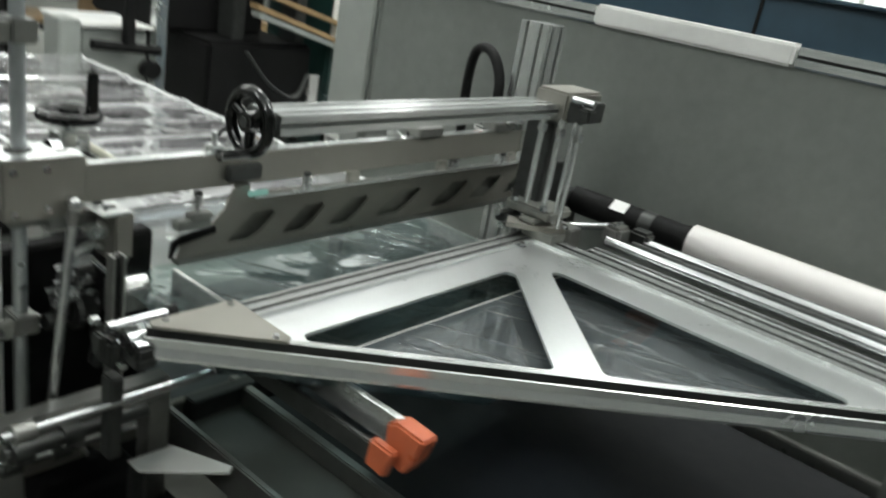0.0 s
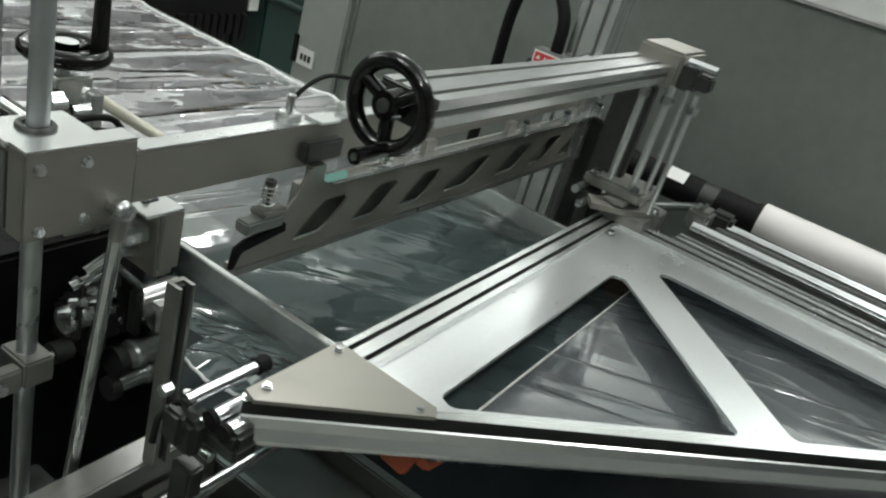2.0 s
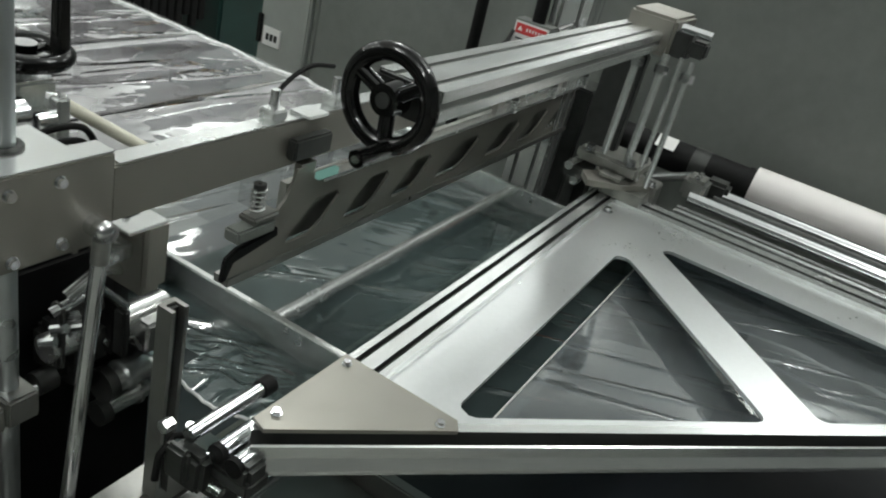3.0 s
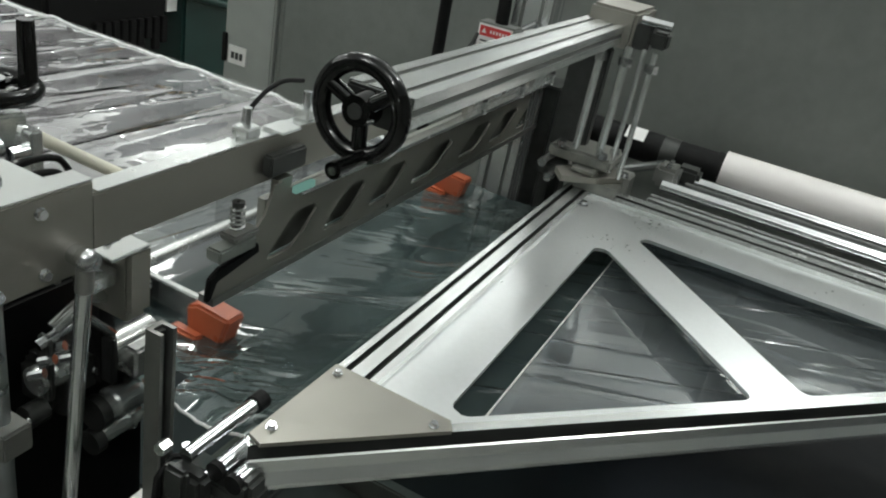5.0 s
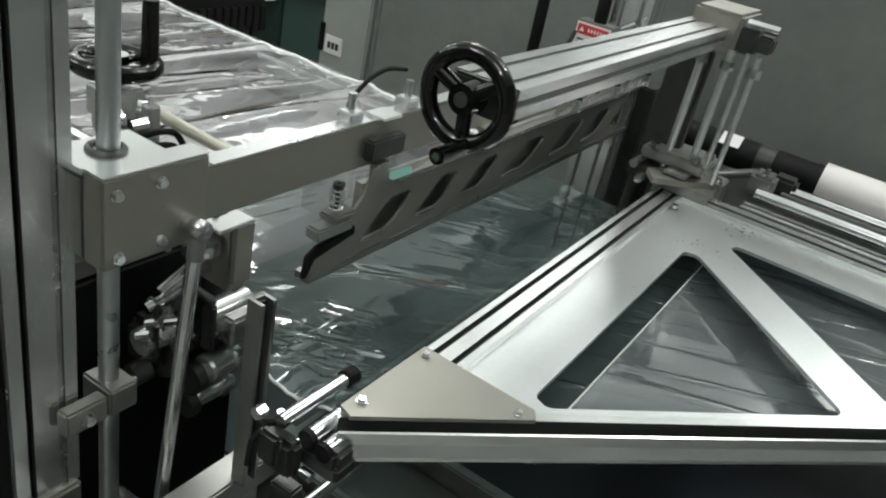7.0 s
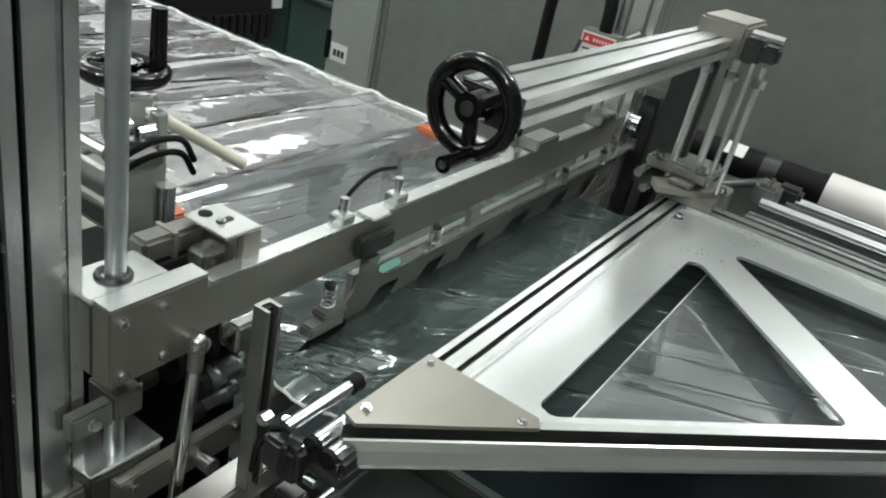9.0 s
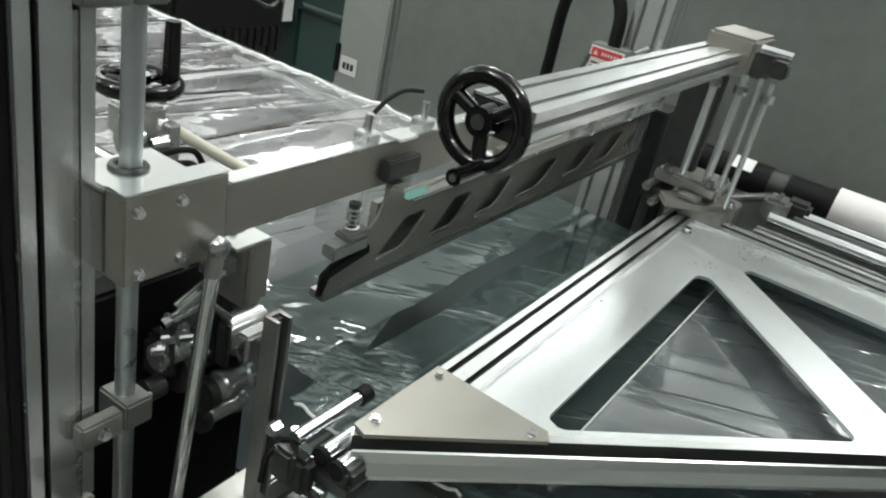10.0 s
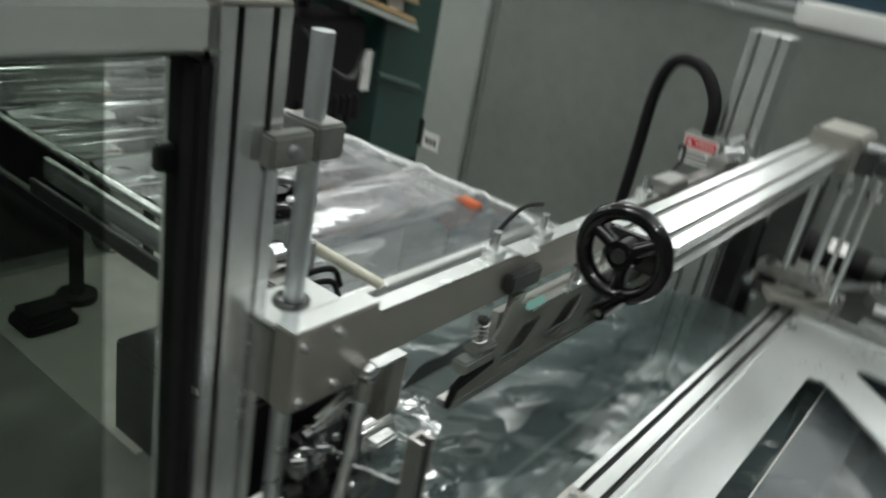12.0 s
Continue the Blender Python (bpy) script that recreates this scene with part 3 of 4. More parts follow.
# ---------------------------------------------------------------- near upright with its guide rod
post = thing("upright_post", (0.415, 0.695, 0.0), "slotted aluminium upright post", "machine post")
pp = extrusion((0.4145, 0.700, 0.725), (0.4145, 0.700, 1.432), 0.074, 0.074, 2, 2, up=(0, 1, 0), slot=0.0075)
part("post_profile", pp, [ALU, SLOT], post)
part("slot_cover", box(0.4295, 0.4365, 0.6645, 0.672, 0.73, 1.285), SATIN, post, "grey cover strip in the post's slot")
part("post_cap", box(0.3765, 0.4525, 0.662, 0.738, 1.4322, 1.4375), BRONZE, post, bevel=0.002)
part("foot_block", box(0.375, 0.45, 0.655, 0.74, 0.0, 0.725), BRONZE, post, bevel=0.004)
rail = thing("door_rail", (0.2, 0.69, 1.36), "beige-grey horizontal door rail beside the post", "rail")
part("rail", box(-0.9, 0.3695, 0.665, 0.715, 1.394, 1.436), GREY_LIGHT, rail, bevel=0.004)
part("end_cap", box(0.370, 0.3765, 0.668, 0.712, 1.398, 1.4325), ALU_DULL, rail)
part("seal_lip", box(-0.9, 0.36, 0.684, 0.6965, 1.3875, 1.3935), BLACK, rail)
door = thing("acrylic_door", (0.0, 0.69, 0.05), "smoked clear acrylic guard door in a black frame", "guard door")
part("pane", box(-0.88, 0.361, 0.688, 0.692, 0.10, 1.387), SMOKED, door)
part("second_pane", box(-0.88, 0.299, 0.700, 0.704, 0.10, 1.387), SMOKED_DARK, door, "darker second acrylic leaf behind the first")
part("edge_strip", box(0.361, 0.3765, 0.668, 0.71, 0.05, 1.387), BLACK, door, bevel=0.003)
part("latch", box(0.343, 0.363, 0.6925, 0.705, 1.285, 1.31), DARK_STEEL, door, bevel=0.003)

grod = thing("guide_rod", (0.50, 0.68, 0.60), "zinc-plated steel guide rod in two clamp blocks", "guide rod")
part("rod", rod((0.4915, 0.665, 0.62), (0.4915, 0.665, 1.412), 0.0112, 22), material("zinc_steel", (0.50, 0.53, 0.54), 0.34, 0.9, 0.08, 50), grod, smooth=True)
for zc in (0.834, 1.313):
    b = part("clamp_block", box(0.474, 0.511, 0.638, 0.690, zc - 0.019, zc + 0.017), ALU_DULL, grod, "aluminium clamp block", bevel=0.003)
    bolt(b, (0.511, 0.652, zc + 0.008), (1, 0, 0), 0.004)
    bolt(b, (0.511, 0.652, zc - 0.012), (1, 0, 0), 0.004)
    part("clamp_bracket", box(0.422, 0.4735, 0.640, 0.6595, zc - 0.020, zc + 0.012), MOTTLED, grod, bevel=0.003)
    bolt(grod, (0.447, 0.640, zc - 0.004), (0, -1, 0), 0.006)
# second, thinner column behind
cyl = thing("side_rod", (0.478, 0.73, 0.70), "pale plastic-sleeved rod beside the guide", "rod")
part("sleeve", rod((0.476, 0.722, 0.62), (0.476, 0.722, 0.985), 0.0085, 14), WHITE, cyl, smooth=True)
part("end_fitting", rod((0.476, 0.722, 0.985), (0.476, 0.722, 1.015), 0.012, 14), BLACK, cyl, smooth=True)

# frame rails below
lowr = thing("base_rail", (0.5, 0.56, 0.0), "aluminium base rail of the sealing station", "machine rail")
part("rail", box(0.385, 0.70, 0.535, 0.577, 0.682, 0.722), ALU_DULL, lowr, bevel=0.003)
part("leg", box(0.40, 0.44, 0.537, 0.575, 0.0, 0.681), ALU_DULL, lowr)
part("leg", box(0.66, 0.70, 0.537, 0.575, 0.0, 0.681), ALU_DULL, lowr)
part("return", box(0.386, 0.42, 0.578, 0.65, 0.682, 0.722), ALU_DULL, lowr)

chan = thing("slotted_upright", (0.582, 0.53, 0.72), "short slotted channel upright on the base rail", "upright")
part("channel", prism([(0.573, 0.522), (0.578, 0.522), (0.578, 0.537), (0.591, 0.537), (0.591, 0.522), (0.596, 0.522), (0.596, 0.543), (0.573, 0.543)], 0.722, 0.985), ALU_DULL, chan)
# added dark strip that deepens the shade in the channel
part("slot_shade", box(0.579, 0.590, 0.531, 0.5365, 0.724, 0.982), SLOT, chan)

# ---------------------------------------------------------------- drive behind the near upright
drive = thing("drive_unit", (0.65, 0.72, 0.0), "oily drive unit with steel pulleys before added black shade panels", "drive unit")
# black backing panel, added for the deep shade behind the drive
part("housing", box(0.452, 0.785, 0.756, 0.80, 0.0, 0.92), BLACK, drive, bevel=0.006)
# black sheet added to hide the lit floor under the drive
part("floor_blocker", box(0.42, 0.71, 0.30, 0.755, 0.45, 0.46), BLACK, drive)
part("gear_case", box(0.58, 0.66, 0.70, 0.76, 0.78, 0.85), DARK_STEEL, drive, bevel=0.012)
for (x0, x1, y, z, r, mt) in ((0.645, 0.722, 0.70, 0.745, 0.019, ALU), (0.655, 0.722, 0.705, 0.698, 0.014, ALU), (0.64, 0.655, 0.70, 0.745, 0.024, DARK_STEEL),
                              (0.712, 0.722, 0.70, 0.745, 0.0235, ALU), (0.64, 0.655, 0.705, 0.695, 0.018, DARK_STEEL), (0.672, 0.680, 0.70, 0.745, 0.0235, ALU), (0.700, 0.706, 0.705, 0.698, 0.018, SATIN),
                              (0.56, 0.60, 0.70, 0.845, 0.018, SATIN), (0.55, 0.575, 0.705, 0.795, 0.015, DARK_STEEL), (0.60, 0.63, 0.70, 0.885, 0.014, DARK_STEEL)):
    part("pulley", rod((x0, y, z), (x1, y, z), r, 22), mt, drive, smooth=True)
part("motor", rod((0.662, 0.70, 0.832), (0.735, 0.70, 0.832), 0.024, 26), SATIN, drive, "small round motor", smooth=True)
part("motor_flange", box(0.648, 0.660, 0.672, 0.745, 0.80, 0.872), DARK_STEEL, drive, bevel=0.004)
part("lever", pipe([(0.56, 0.69, 0.90), (0.62, 0.685, 0.915), (0.66, 0.685, 0.87)], 0.007, 10), STEEL, drive, smooth=True)
part("chain_wheel", rod((0.60, 0.715, 0.80), (0.612, 0.715, 0.80), 0.034, 18), DARK_STEEL, drive)
for k in range(7):
    a = k * 0.9
    bolt(drive, (0.565 + 0.02 * k, 0.694 + 0.001 * k, 0.83 + 0.03 * math.sin(a)), (0, -1, 0), 0.005)
part("crank", box(0.565, 0.576, 0.680, 0.70, 0.82, 0.91), DARK_STEEL, drive, bevel=0.004)
part("crank_arm", pipe([(0.575, 0.682, 0.92), (0.62, 0.678, 0.945), (0.655, 0.678, 0.93)], 0.009, 10), SATIN, drive, smooth=True)
part("valve", box(0.675, 0.722, 0.660, 0.70, 0.80, 0.845), SATIN, drive, bevel=0.004)
for k in range(5):
    part("fitting", rod((0.548 + 0.014 * k, 0.690, 0.865 + 0.012 * (k % 3)), (0.556 + 0.014 * k, 0.675, 0.872 + 0.012 * (k % 3)), 0.006, 8), STEEL, drive, smooth=True)
brk = thing("bracket_box", (0.65, 0.67, 0.86), "folded aluminium bracket box with a slotted top", "bracket")
part("side", box(0.640, 0.668, 0.640, 0.705, 0.915, 1.008), BRONZE, brk, bevel=0.002)
part("top", box(0.612, 0.668, 0.632, 0.706, 1.009, 1.014), ALU, brk, bevel=0.001)
part("top_hole", rod((0.634, 0.692, 1.0142), (0.634, 0.692, 1.0152), 0.0085, 18), BLACK, brk)
part("front_flap", box(0.6405, 0.668, 0.632, 0.6395, 0.93, 1.0085), BRONZE, brk)
part("flat_cylinder", box(0.545, 0.634, 0.688, 0.720, 0.972, 1.002), ALU_DULL, brk, "grey flat air cylinder", bevel=0.005)
part("cylinder_band", box(0.585, 0.591, 0.6865, 0.7215, 0.9705, 1.0035), BRONZE, brk)
part("cylinder_rod", rod((0.634, 0.704, 0.985), (0.655, 0.704, 0.985), 0.006, 12), STEEL, brk, smooth=True)
part("rod_clevis", box(0.600, 0.640, 0.652, 0.684, 0.962, 0.985), SATIN, brk, bevel=0.004)
part("slot", box(0.630, 0.652, 0.662, 0.670, 1.0142, 1.0155), SLOT, brk)
bolt(brk, (0.636, 0.666, 1.0155), (0, 0, 1), 0.004)
part("stem", box(0.645, 0.668, 0.69, 0.72, 0.80, 0.914), BLACK, brk)

# air cylinder, lever and loops of tube behind the bar
air = thing("air_cylinder", (0.63, 0.80, 0.80), "aluminium air cylinder with fittings", "air cylinder")
part("body", box(0.607, 0.656, 0.803, 0.845, 0.80, 1.028), ALU, air, bevel=0.004)
part("head", box(0.603, 0.660, 0.800, 0.849, 1.028, 1.046), ALU_DULL, air, bevel=0.003)
part("fitting", rod((0.665, 0.80, 0.86), (0.665, 0.80, 1.00), 0.012, 14), STEEL, air, smooth=True)
part("knob", rod((0.625, 0.86, 1.06), (0.645, 0.86, 1.06), 0.022, 20), STEEL, air, smooth=True)
part("knob", rod((0.648, 0.84, 1.058), (0.672, 0.84, 1.058), 0.011, 16), STEEL, air, smooth=True)
part("post", box(0.672, 0.690, 0.83, 0.85, 0.86, 1.085), ALU, air, bevel=0.003)
for k, dz in enumerate((0.0, 0.018)):
    part("air_tube", pipe(arc([(0.585, 0.80, 1.03 + dz), (0.615, 0.77, 1.062 + dz), (0.655, 0.765, 1.06 + dz), (0.690, 0.78, 1.02 + dz)]), 0.0042, 8), BLACK, air, smooth=True)
part("stand", box(0.60, 0.66, 0.803, 0.85, 0.0, 0.80), DARK_STEEL, air)
lev = thing("hand_lever", (0.69, 0.85, 1.06), "ivory plastic hand lever", "lever")
part("grip", rod((0.700, 0.860, 1.066), (0.790, 0.79, 1.005), 0.0085, 14), IVORY, lev, smooth=True)
part("pivot", rod((0.684, 0.872, 1.07), (0.702, 0.858, 1.066), 0.011, 14), ALU, lev, smooth=True)

# horizontal black handwheel on the bed
hw2 = thing("bed_handwheel", (0.70, 0.94, 0.87), "black gloss handwheel on an upright spindle", "handwheel")
part("rim", pipe([(0.703 + 0.05 * math.cos(2 * math.pi * k / 32), 0.94 + 0.05 * math.sin(2 * math.pi * k / 32), 1.105) for k in range(32)], 0.0125, 10, closed=True), BLACK_GLOSS, hw2, smooth=True)
for k in range(3):
    a = 2.1 * k + 0.3
    part("spoke", rod((0.703, 0.94, 1.103), (0.703 + 0.046 * math.cos(a), 0.94 + 0.046 * math.sin(a), 1.105), 0.007, 10), BLACK_GLOSS, hw2, smooth=True)
part("hub", rod((0.703, 0.94, 1.085), (0.703, 0.94, 1.118), 0.017, 18), BLACK_GLOSS, hw2, smooth=True)
part("grip", rod((0.735, 0.912, 1.108), (0.735, 0.912, 1.195), 0.0125, 16, r2=0.0105), BLACK_GLOSS, hw2, smooth=True)
part("spindle", rod((0.703, 0.94, 0.82), (0.703, 0.94, 1.09), 0.012, 16), STEEL, hw2, smooth=True)
part("nut_block", box(0.675, 0.732, 0.912, 0.968, 1.03, 1.075), ALU, hw2, bevel=0.004)

# ---------------------------------------------------------------- film bed with rollers
BED = 0.858
bed = thing("film_bed", (1.2, 1.7, 0.0), "infeed bed with thin rails and cross rollers", "machine bed")
part("far_rail", box(1.622, 1.639, 0.74, 2.75, BED - 0.045, BED + 0.004), ALU, bed, bevel=0.002)
part("near_rail", rod((0.868, 1.0, BED - 0.012), (0.868, 2.75, BED - 0.012), 0.011, 14), ALU, bed, smooth=True)
part("lower_rail", rod((0.868, 1.0, BED - 0.16), (0.868, 2.70, BED - 0.16), 0.008, 12), ALU_DULL, bed, smooth=True)
for y in (0.985, 1.19, 1.55, 1.95, 2.35, 2.72):
    part("roller", rod((0.880, y, BED - 0.020), (1.621, y, BED - 0.020), 0.017, 20), ALU, bed, smooth=True)
for lx in (0.868, 1.63):
    for ly in (1.1, 2.65):
        part("leg", box(lx - 0.012, lx + 0.012, ly - 0.02, ly + 0.02, 0.0, BED - 0.05), DARK_STEEL, bed)


ROLLERS = (0.985, 1.19, 1.55, 1.95, 2.35, 2.72)


def ease(a, b, v):
    t = max(0.0, min(1.0, (v - a) / (b - a)))
    return t * t * (3 - 2 * t)


def film_height(x, y):
    """Film lying lightly over the rollers, sagging towards the sealing gap, crumpled at its near edge."""
    over = ease(0.70, 0.92, y)
    z = BED + 0.001 - 0.031 * (1 - over) + 0.022 * (1 - ease(0.38, 0.52, y))
    z += over * sum(0.007 * math.exp(-((y - r) / 0.018) ** 2) for r in ROLLERS)
    z += over * (0.007 * noise.noise((x * 1.2, y * 8, 1.0)) + 0.0012 * noise.noise((x * 3, y * 24, 4.0)))
    loose = 1 - over
    z += loose * (0.0035 * noise.noise((x * 3 + y * 4, y * 6 + x * 5, 2.0)) + 0.0015 * noise.noise((x * 13 + y * 14, y * 9 - x * 8, 7.0)))
    near = 1 - ease(0.70, 0.90, x)
    z += loose * near * (0.008 * noise.noise((x * 9 + y * 5, y * 11, 3.0)) + 0.006 * noise.noise((x * 25, y * 28 + x * 9, 6.0)))
    return z


def cut_line(x):
    return 0.590 + 0.009 * noise.noise((x * 5, 0.0, 1.5)) + 0.003 * noise.noise((x * 23, 0.0, 4.5))


def tongue_line(x):
    """The uncut ends reach under the bag; in between lies the cut edge."""
    mid = ease(0.63, 0.93, x) * (1 - ease(1.40, 1.58, x))
    return cut_line(x) - 0.095 * (1 - mid)


def leading_height(x, y):
    return film_height(x, y) - 0.004 * ease(0.0, 0.012, cut_line(x) - y)


infeed = thing("infeed_film", (1.2, 1.2, BED), "shiny crinkled clear plastic film stretched over the rollers", "plastic film")
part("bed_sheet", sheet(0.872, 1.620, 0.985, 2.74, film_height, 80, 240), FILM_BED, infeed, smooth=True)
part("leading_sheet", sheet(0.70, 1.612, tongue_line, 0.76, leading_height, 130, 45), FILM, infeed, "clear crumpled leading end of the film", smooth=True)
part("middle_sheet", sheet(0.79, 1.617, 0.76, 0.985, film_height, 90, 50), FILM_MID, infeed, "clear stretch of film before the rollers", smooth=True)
part("side_hem", pipe([(1.6185, 0.76 + 0.02 * k, film_height(1.617, 0.76 + 0.02 * k) + 0.0015 + 0.002 * noise.noise((k * 0.7, 2.0, 0.0))) for k in range(99)], 0.0048, 6), FILM_EDGE, infeed,
     "crinkled far hem of the film, coloured white for its glints", smooth=True)

# ---------------------------------------------------------------- far post, hose, junction box
fpost = thing("far_post", (1.77, 0.72, 0.0), "slotted aluminium far post", "machine post")
part("post_profile", extrusion((1.843, 0.643, 0.0), (1.843, 0.643, 1.395), 0.088, 0.088, 2, 2, up=(0, 1, 0), slot=0.009, depth=0.004), [ALU, SLOT_GREY], fpost)
part("dark_flank", box(1.892, 2.0, 0.560, 0.62, 0.0, 1.02), DARK_STEEL, fpost, "dark steel flank plate", bevel=0.004)
part("dark_flank", box(1.8885, 1.925, 0.625, 0.687, 0.0, 1.395), DARK_STEEL, fpost, bevel=0.004)
hose = single("cable_conduit", pipe(arc([(1.915, 0.915, 0.80), (1.905, 0.905, 1.02), (1.880, 0.893, 1.18), (1.852, 0.862, 1.268), (1.825, 0.812, 1.296), (1.798, 0.752, 1.282), (1.778, 0.706, 1.225), (1.772, 0.697, 1.150)]), 0.015, 12), BLACK,
              "black ribbed cable conduit bent in a loop", "conduit", smooth=True)
jb = thing("junction_box", (1.72, 0.68, 1.08), "grey junction box with a red and white warning label", "junction box")
part("box", box(1.745, 1.797, 0.650, 0.745, 1.080, 1.152), GREY_PAINT, jb, bevel=0.004)
lb = part("warning_label", box(1.7435, 1.745, 0.656, 0.738, 1.084, 1.148), WHITE, jb, "white warning label")
part("red_band", box(1.7425, 1.7435, 0.660, 0.734, 1.122, 1.144), RED, lb, "red band with white lettering")
part("warning_triangle", rod((1.7418, 0.7235, 1.132), (1.7425, 0.7235, 1.132), 0.007, 3), WHITE, lb)
for k in range(6):
    part("letter_bar", box(1.7418, 1.7425, 0.667 + 0.0075 * k, 0.671 + 0.0075 * k, 1.130, 1.137), WHITE, lb)
for k in range(3):
    part("print_line", box(1.7428, 1.7435, 0.664 + 0.008 * k, 0.730, 1.091 + 0.009 * k, 1.095 + 0.009 * k), DARK_STEEL, lb)
part("gland", rod((1.77, 0.650, 1.13), (1.785, 0.612, 1.14), 0.013, 14), STEEL, jb, smooth=True)
part("gland", rod((1.77, 0.640, 1.152), (1.775, 0.615, 1.170), 0.011, 14), STEEL, jb, smooth=True)
part("cable", pipe(arc([(1.75, 0.745, 1.11), (1.65, 0.70, 1.14), (1.50, 0.65, 1.14), (1.36, 0.64, 1.116)]), 0.004, 8), BLACK, jb, smooth=True)
part("mount", box(1.775, 1.7985, 0.664, 0.68, 1.055, 1.080), DARK_STEEL, jb)

# ---------------------------------------------------------------- film roll along the far side
roll = thing("film_roll", (2.05, -0.25, 0.90), "white roll of plastic film on a black core shaft", "film roll")
part("wound_film", rod((2.05, 0.158, 0.903), (2.05, -1.10, 0.903), 0.052, 40), PAPER, roll, smooth=True)
part("core", rod((2.05, 0.54, 0.905), (2.05, 0.175, 0.905), 0.040, 24), BLACK, roll, smooth=True)
part("core_end", rod((2.05, 0.175, 0.903), (2.05, 0.1585, 0.903), 0.045, 24), BLACK, roll, smooth=True)
lab = box(-0.019, 0.019, 0.325, 0.375, 0.0402, 0.0412)
bmesh.ops.rotate(lab, verts=lab.verts, cent=(0, 0, 0), matrix=Matrix.Rotation(radians(-38), 3, "Y"))
bmesh.ops.translate(lab, verts=lab.verts, vec=(2.05, 0.03, 0.905))
part("core_label", lab, WHITE, roll, "small white sticker on the core")
part("core_band", rod((2.05, 0.31, 0.905), (2.05, 0.27, 0.905), 0.0412, 24), DARK_STEEL, roll, smooth=True)
for yy in (0.56, -1.15):
    part("stand", box(2.02, 2.08, yy - 0.02, yy + 0.02, 0.0, 0.93), DARK_STEEL, roll, bevel=0.004)
gs = thing("film_guide_bars", (1.75, 0.0, 0.0), "polished guide bars beside the folding frame", "guide bars")
part("bar", rod((1.70, 0.24, 0.935), (1.70, -0.75, 0.935), 0.013, 18), STEEL, gs, smooth=True)
part("bar", rod((1.765, 0.20, 0.93), (1.765, -0.75, 0.93), 0.008, 16), DARK_STEEL, gs, smooth=True)
part("bar", rod((1.82, 0.22, 0.925), (1.82, -0.75, 0.925), 0.015, 18), STEEL, gs, smooth=True)
part("support_profile", extrusion((1.655, 0.25, 0.90), (1.655, -0.75, 0.90), 0.04, 0.04), [ALU, SLOT], gs)
part("cross_shaft", rod((1.515, 0.452, 0.962), (1.70, 0.452, 0.962), 0.0085, 16), SATIN, gs, smooth=True)
part("cross_shaft", rod((1.51, 0.432, 0.938), (1.66, 0.432, 0.938), 0.0085, 16), SATIN, gs, smooth=True)
part("clamp", box(1.71, 1.775, 0.215, 0.265, 0.925, 0.97), ALU_DULL, gs, bevel=0.008)
for k in range(3):
    bolt(gs, (1.72 + 0.02 * k, 0.24, 0.97), (0, 0, 1), 0.005)
part("clamp", box(1.80, 1.85, 0.18, 0.235, 0.915, 0.955), DARK_STEEL, gs, bevel=0.008)
part("shaft", rod((1.66, 0.33, 0.95), (1.80, 0.26, 0.95), 0.010, 14), STEEL, gs, smooth=True)
for ly in (0.15, -0.72):
    part("leg", box(1.635, 1.675, ly - 0.02, ly + 0.02, 0.0, 0.88), DARK_STEEL, gs)

# ---------------------------------------------------------------- film between the bed and the frame
def under_height(x, y):
    return 0.878 + 0.0015 * noise.noise((x * 3, y * 4, 5.0)) + 0.0007 * noise.noise((x * 11 + y * 9, y * 6, 8.0))


def trimmed(bm, keep):
    """Take away the faces that lie outside."""
    bmesh.ops.delete(bm, geom=[f for f in bm.faces if not keep(*f.calc_center_median().xy)], context="FACES")
    return bm


bag = thing("film_bag", (1.2, 1.2, BED), "clear crinkled plastic film lying before the sealing bar", "plastic film")
part("sheet", trimmed(sheet(0.645, 1.605, 0.02, cut_line, film_height, 130, 100), lambda x, y: x + y > 0.97), FILM, bag, smooth=True)
part("near_hem", pipe([(0.645 + 0.006 * noise.noise((k * 0.45, 0.0, 3.0)), 0.335 + 0.0085 * k, film_height(0.645, 0.335 + 0.0085 * k) + 0.004 * noise.noise((k * 0.6, 5.0, 0.0))) for k in range(30)], 0.0022, 6), FILM_EDGE, bag,
     "crinkled near hem, coloured white for its glints", smooth=True)
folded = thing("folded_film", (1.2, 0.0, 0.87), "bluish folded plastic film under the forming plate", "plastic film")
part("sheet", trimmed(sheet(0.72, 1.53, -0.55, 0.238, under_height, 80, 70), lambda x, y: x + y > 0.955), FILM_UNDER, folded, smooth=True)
# white line painted as the glint along the fold
part("fold_edge", pipe([(0.725 + 0.08 * k, 0.238, under_height(0.725 + 0.08 * k, 0.238) + 0.001) for k in range(11)], 0.0014, 6), WHITE, folded, smooth=True)


# ---------------------------------------------------------------- sealing bar that rises and falls
seal = thing("sealing_bar", (0.50, 0.68, 1.04), "aluminium sealing bar with a pierced jaw holder", "sealing bar")
part("bar", box(0.572, 1.86, 0.615, 0.640, 1.047, 1.110), BRONZE, seal, "warm grey flat bar", bevel=0.002)
# thin bright strips stand for the light on the upward faces
part("lit_bar_top", box(0.58, 1.85, 0.6155, 0.6395, 1.1102, 1.1122), ALU, seal)
part("lit_block_top", box(0.447, 0.5705, 0.612, 0.6395, 1.1272, 1.1292), ALU, seal)
eb = part("end_block", box(0.446, 0.5715, 0.611, 0.640, 1.030, 1.127), BRONZE, seal, "warm grey end block with screws", bevel=0.002)
for p in ((0.460, 1.110), (0.510, 1.111), (0.462, 1.042), (0.512, 1.045)):
    bolt(eb, (p[0], 0.611, p[1]), (0, -1, 0), 0.0048, "screw")
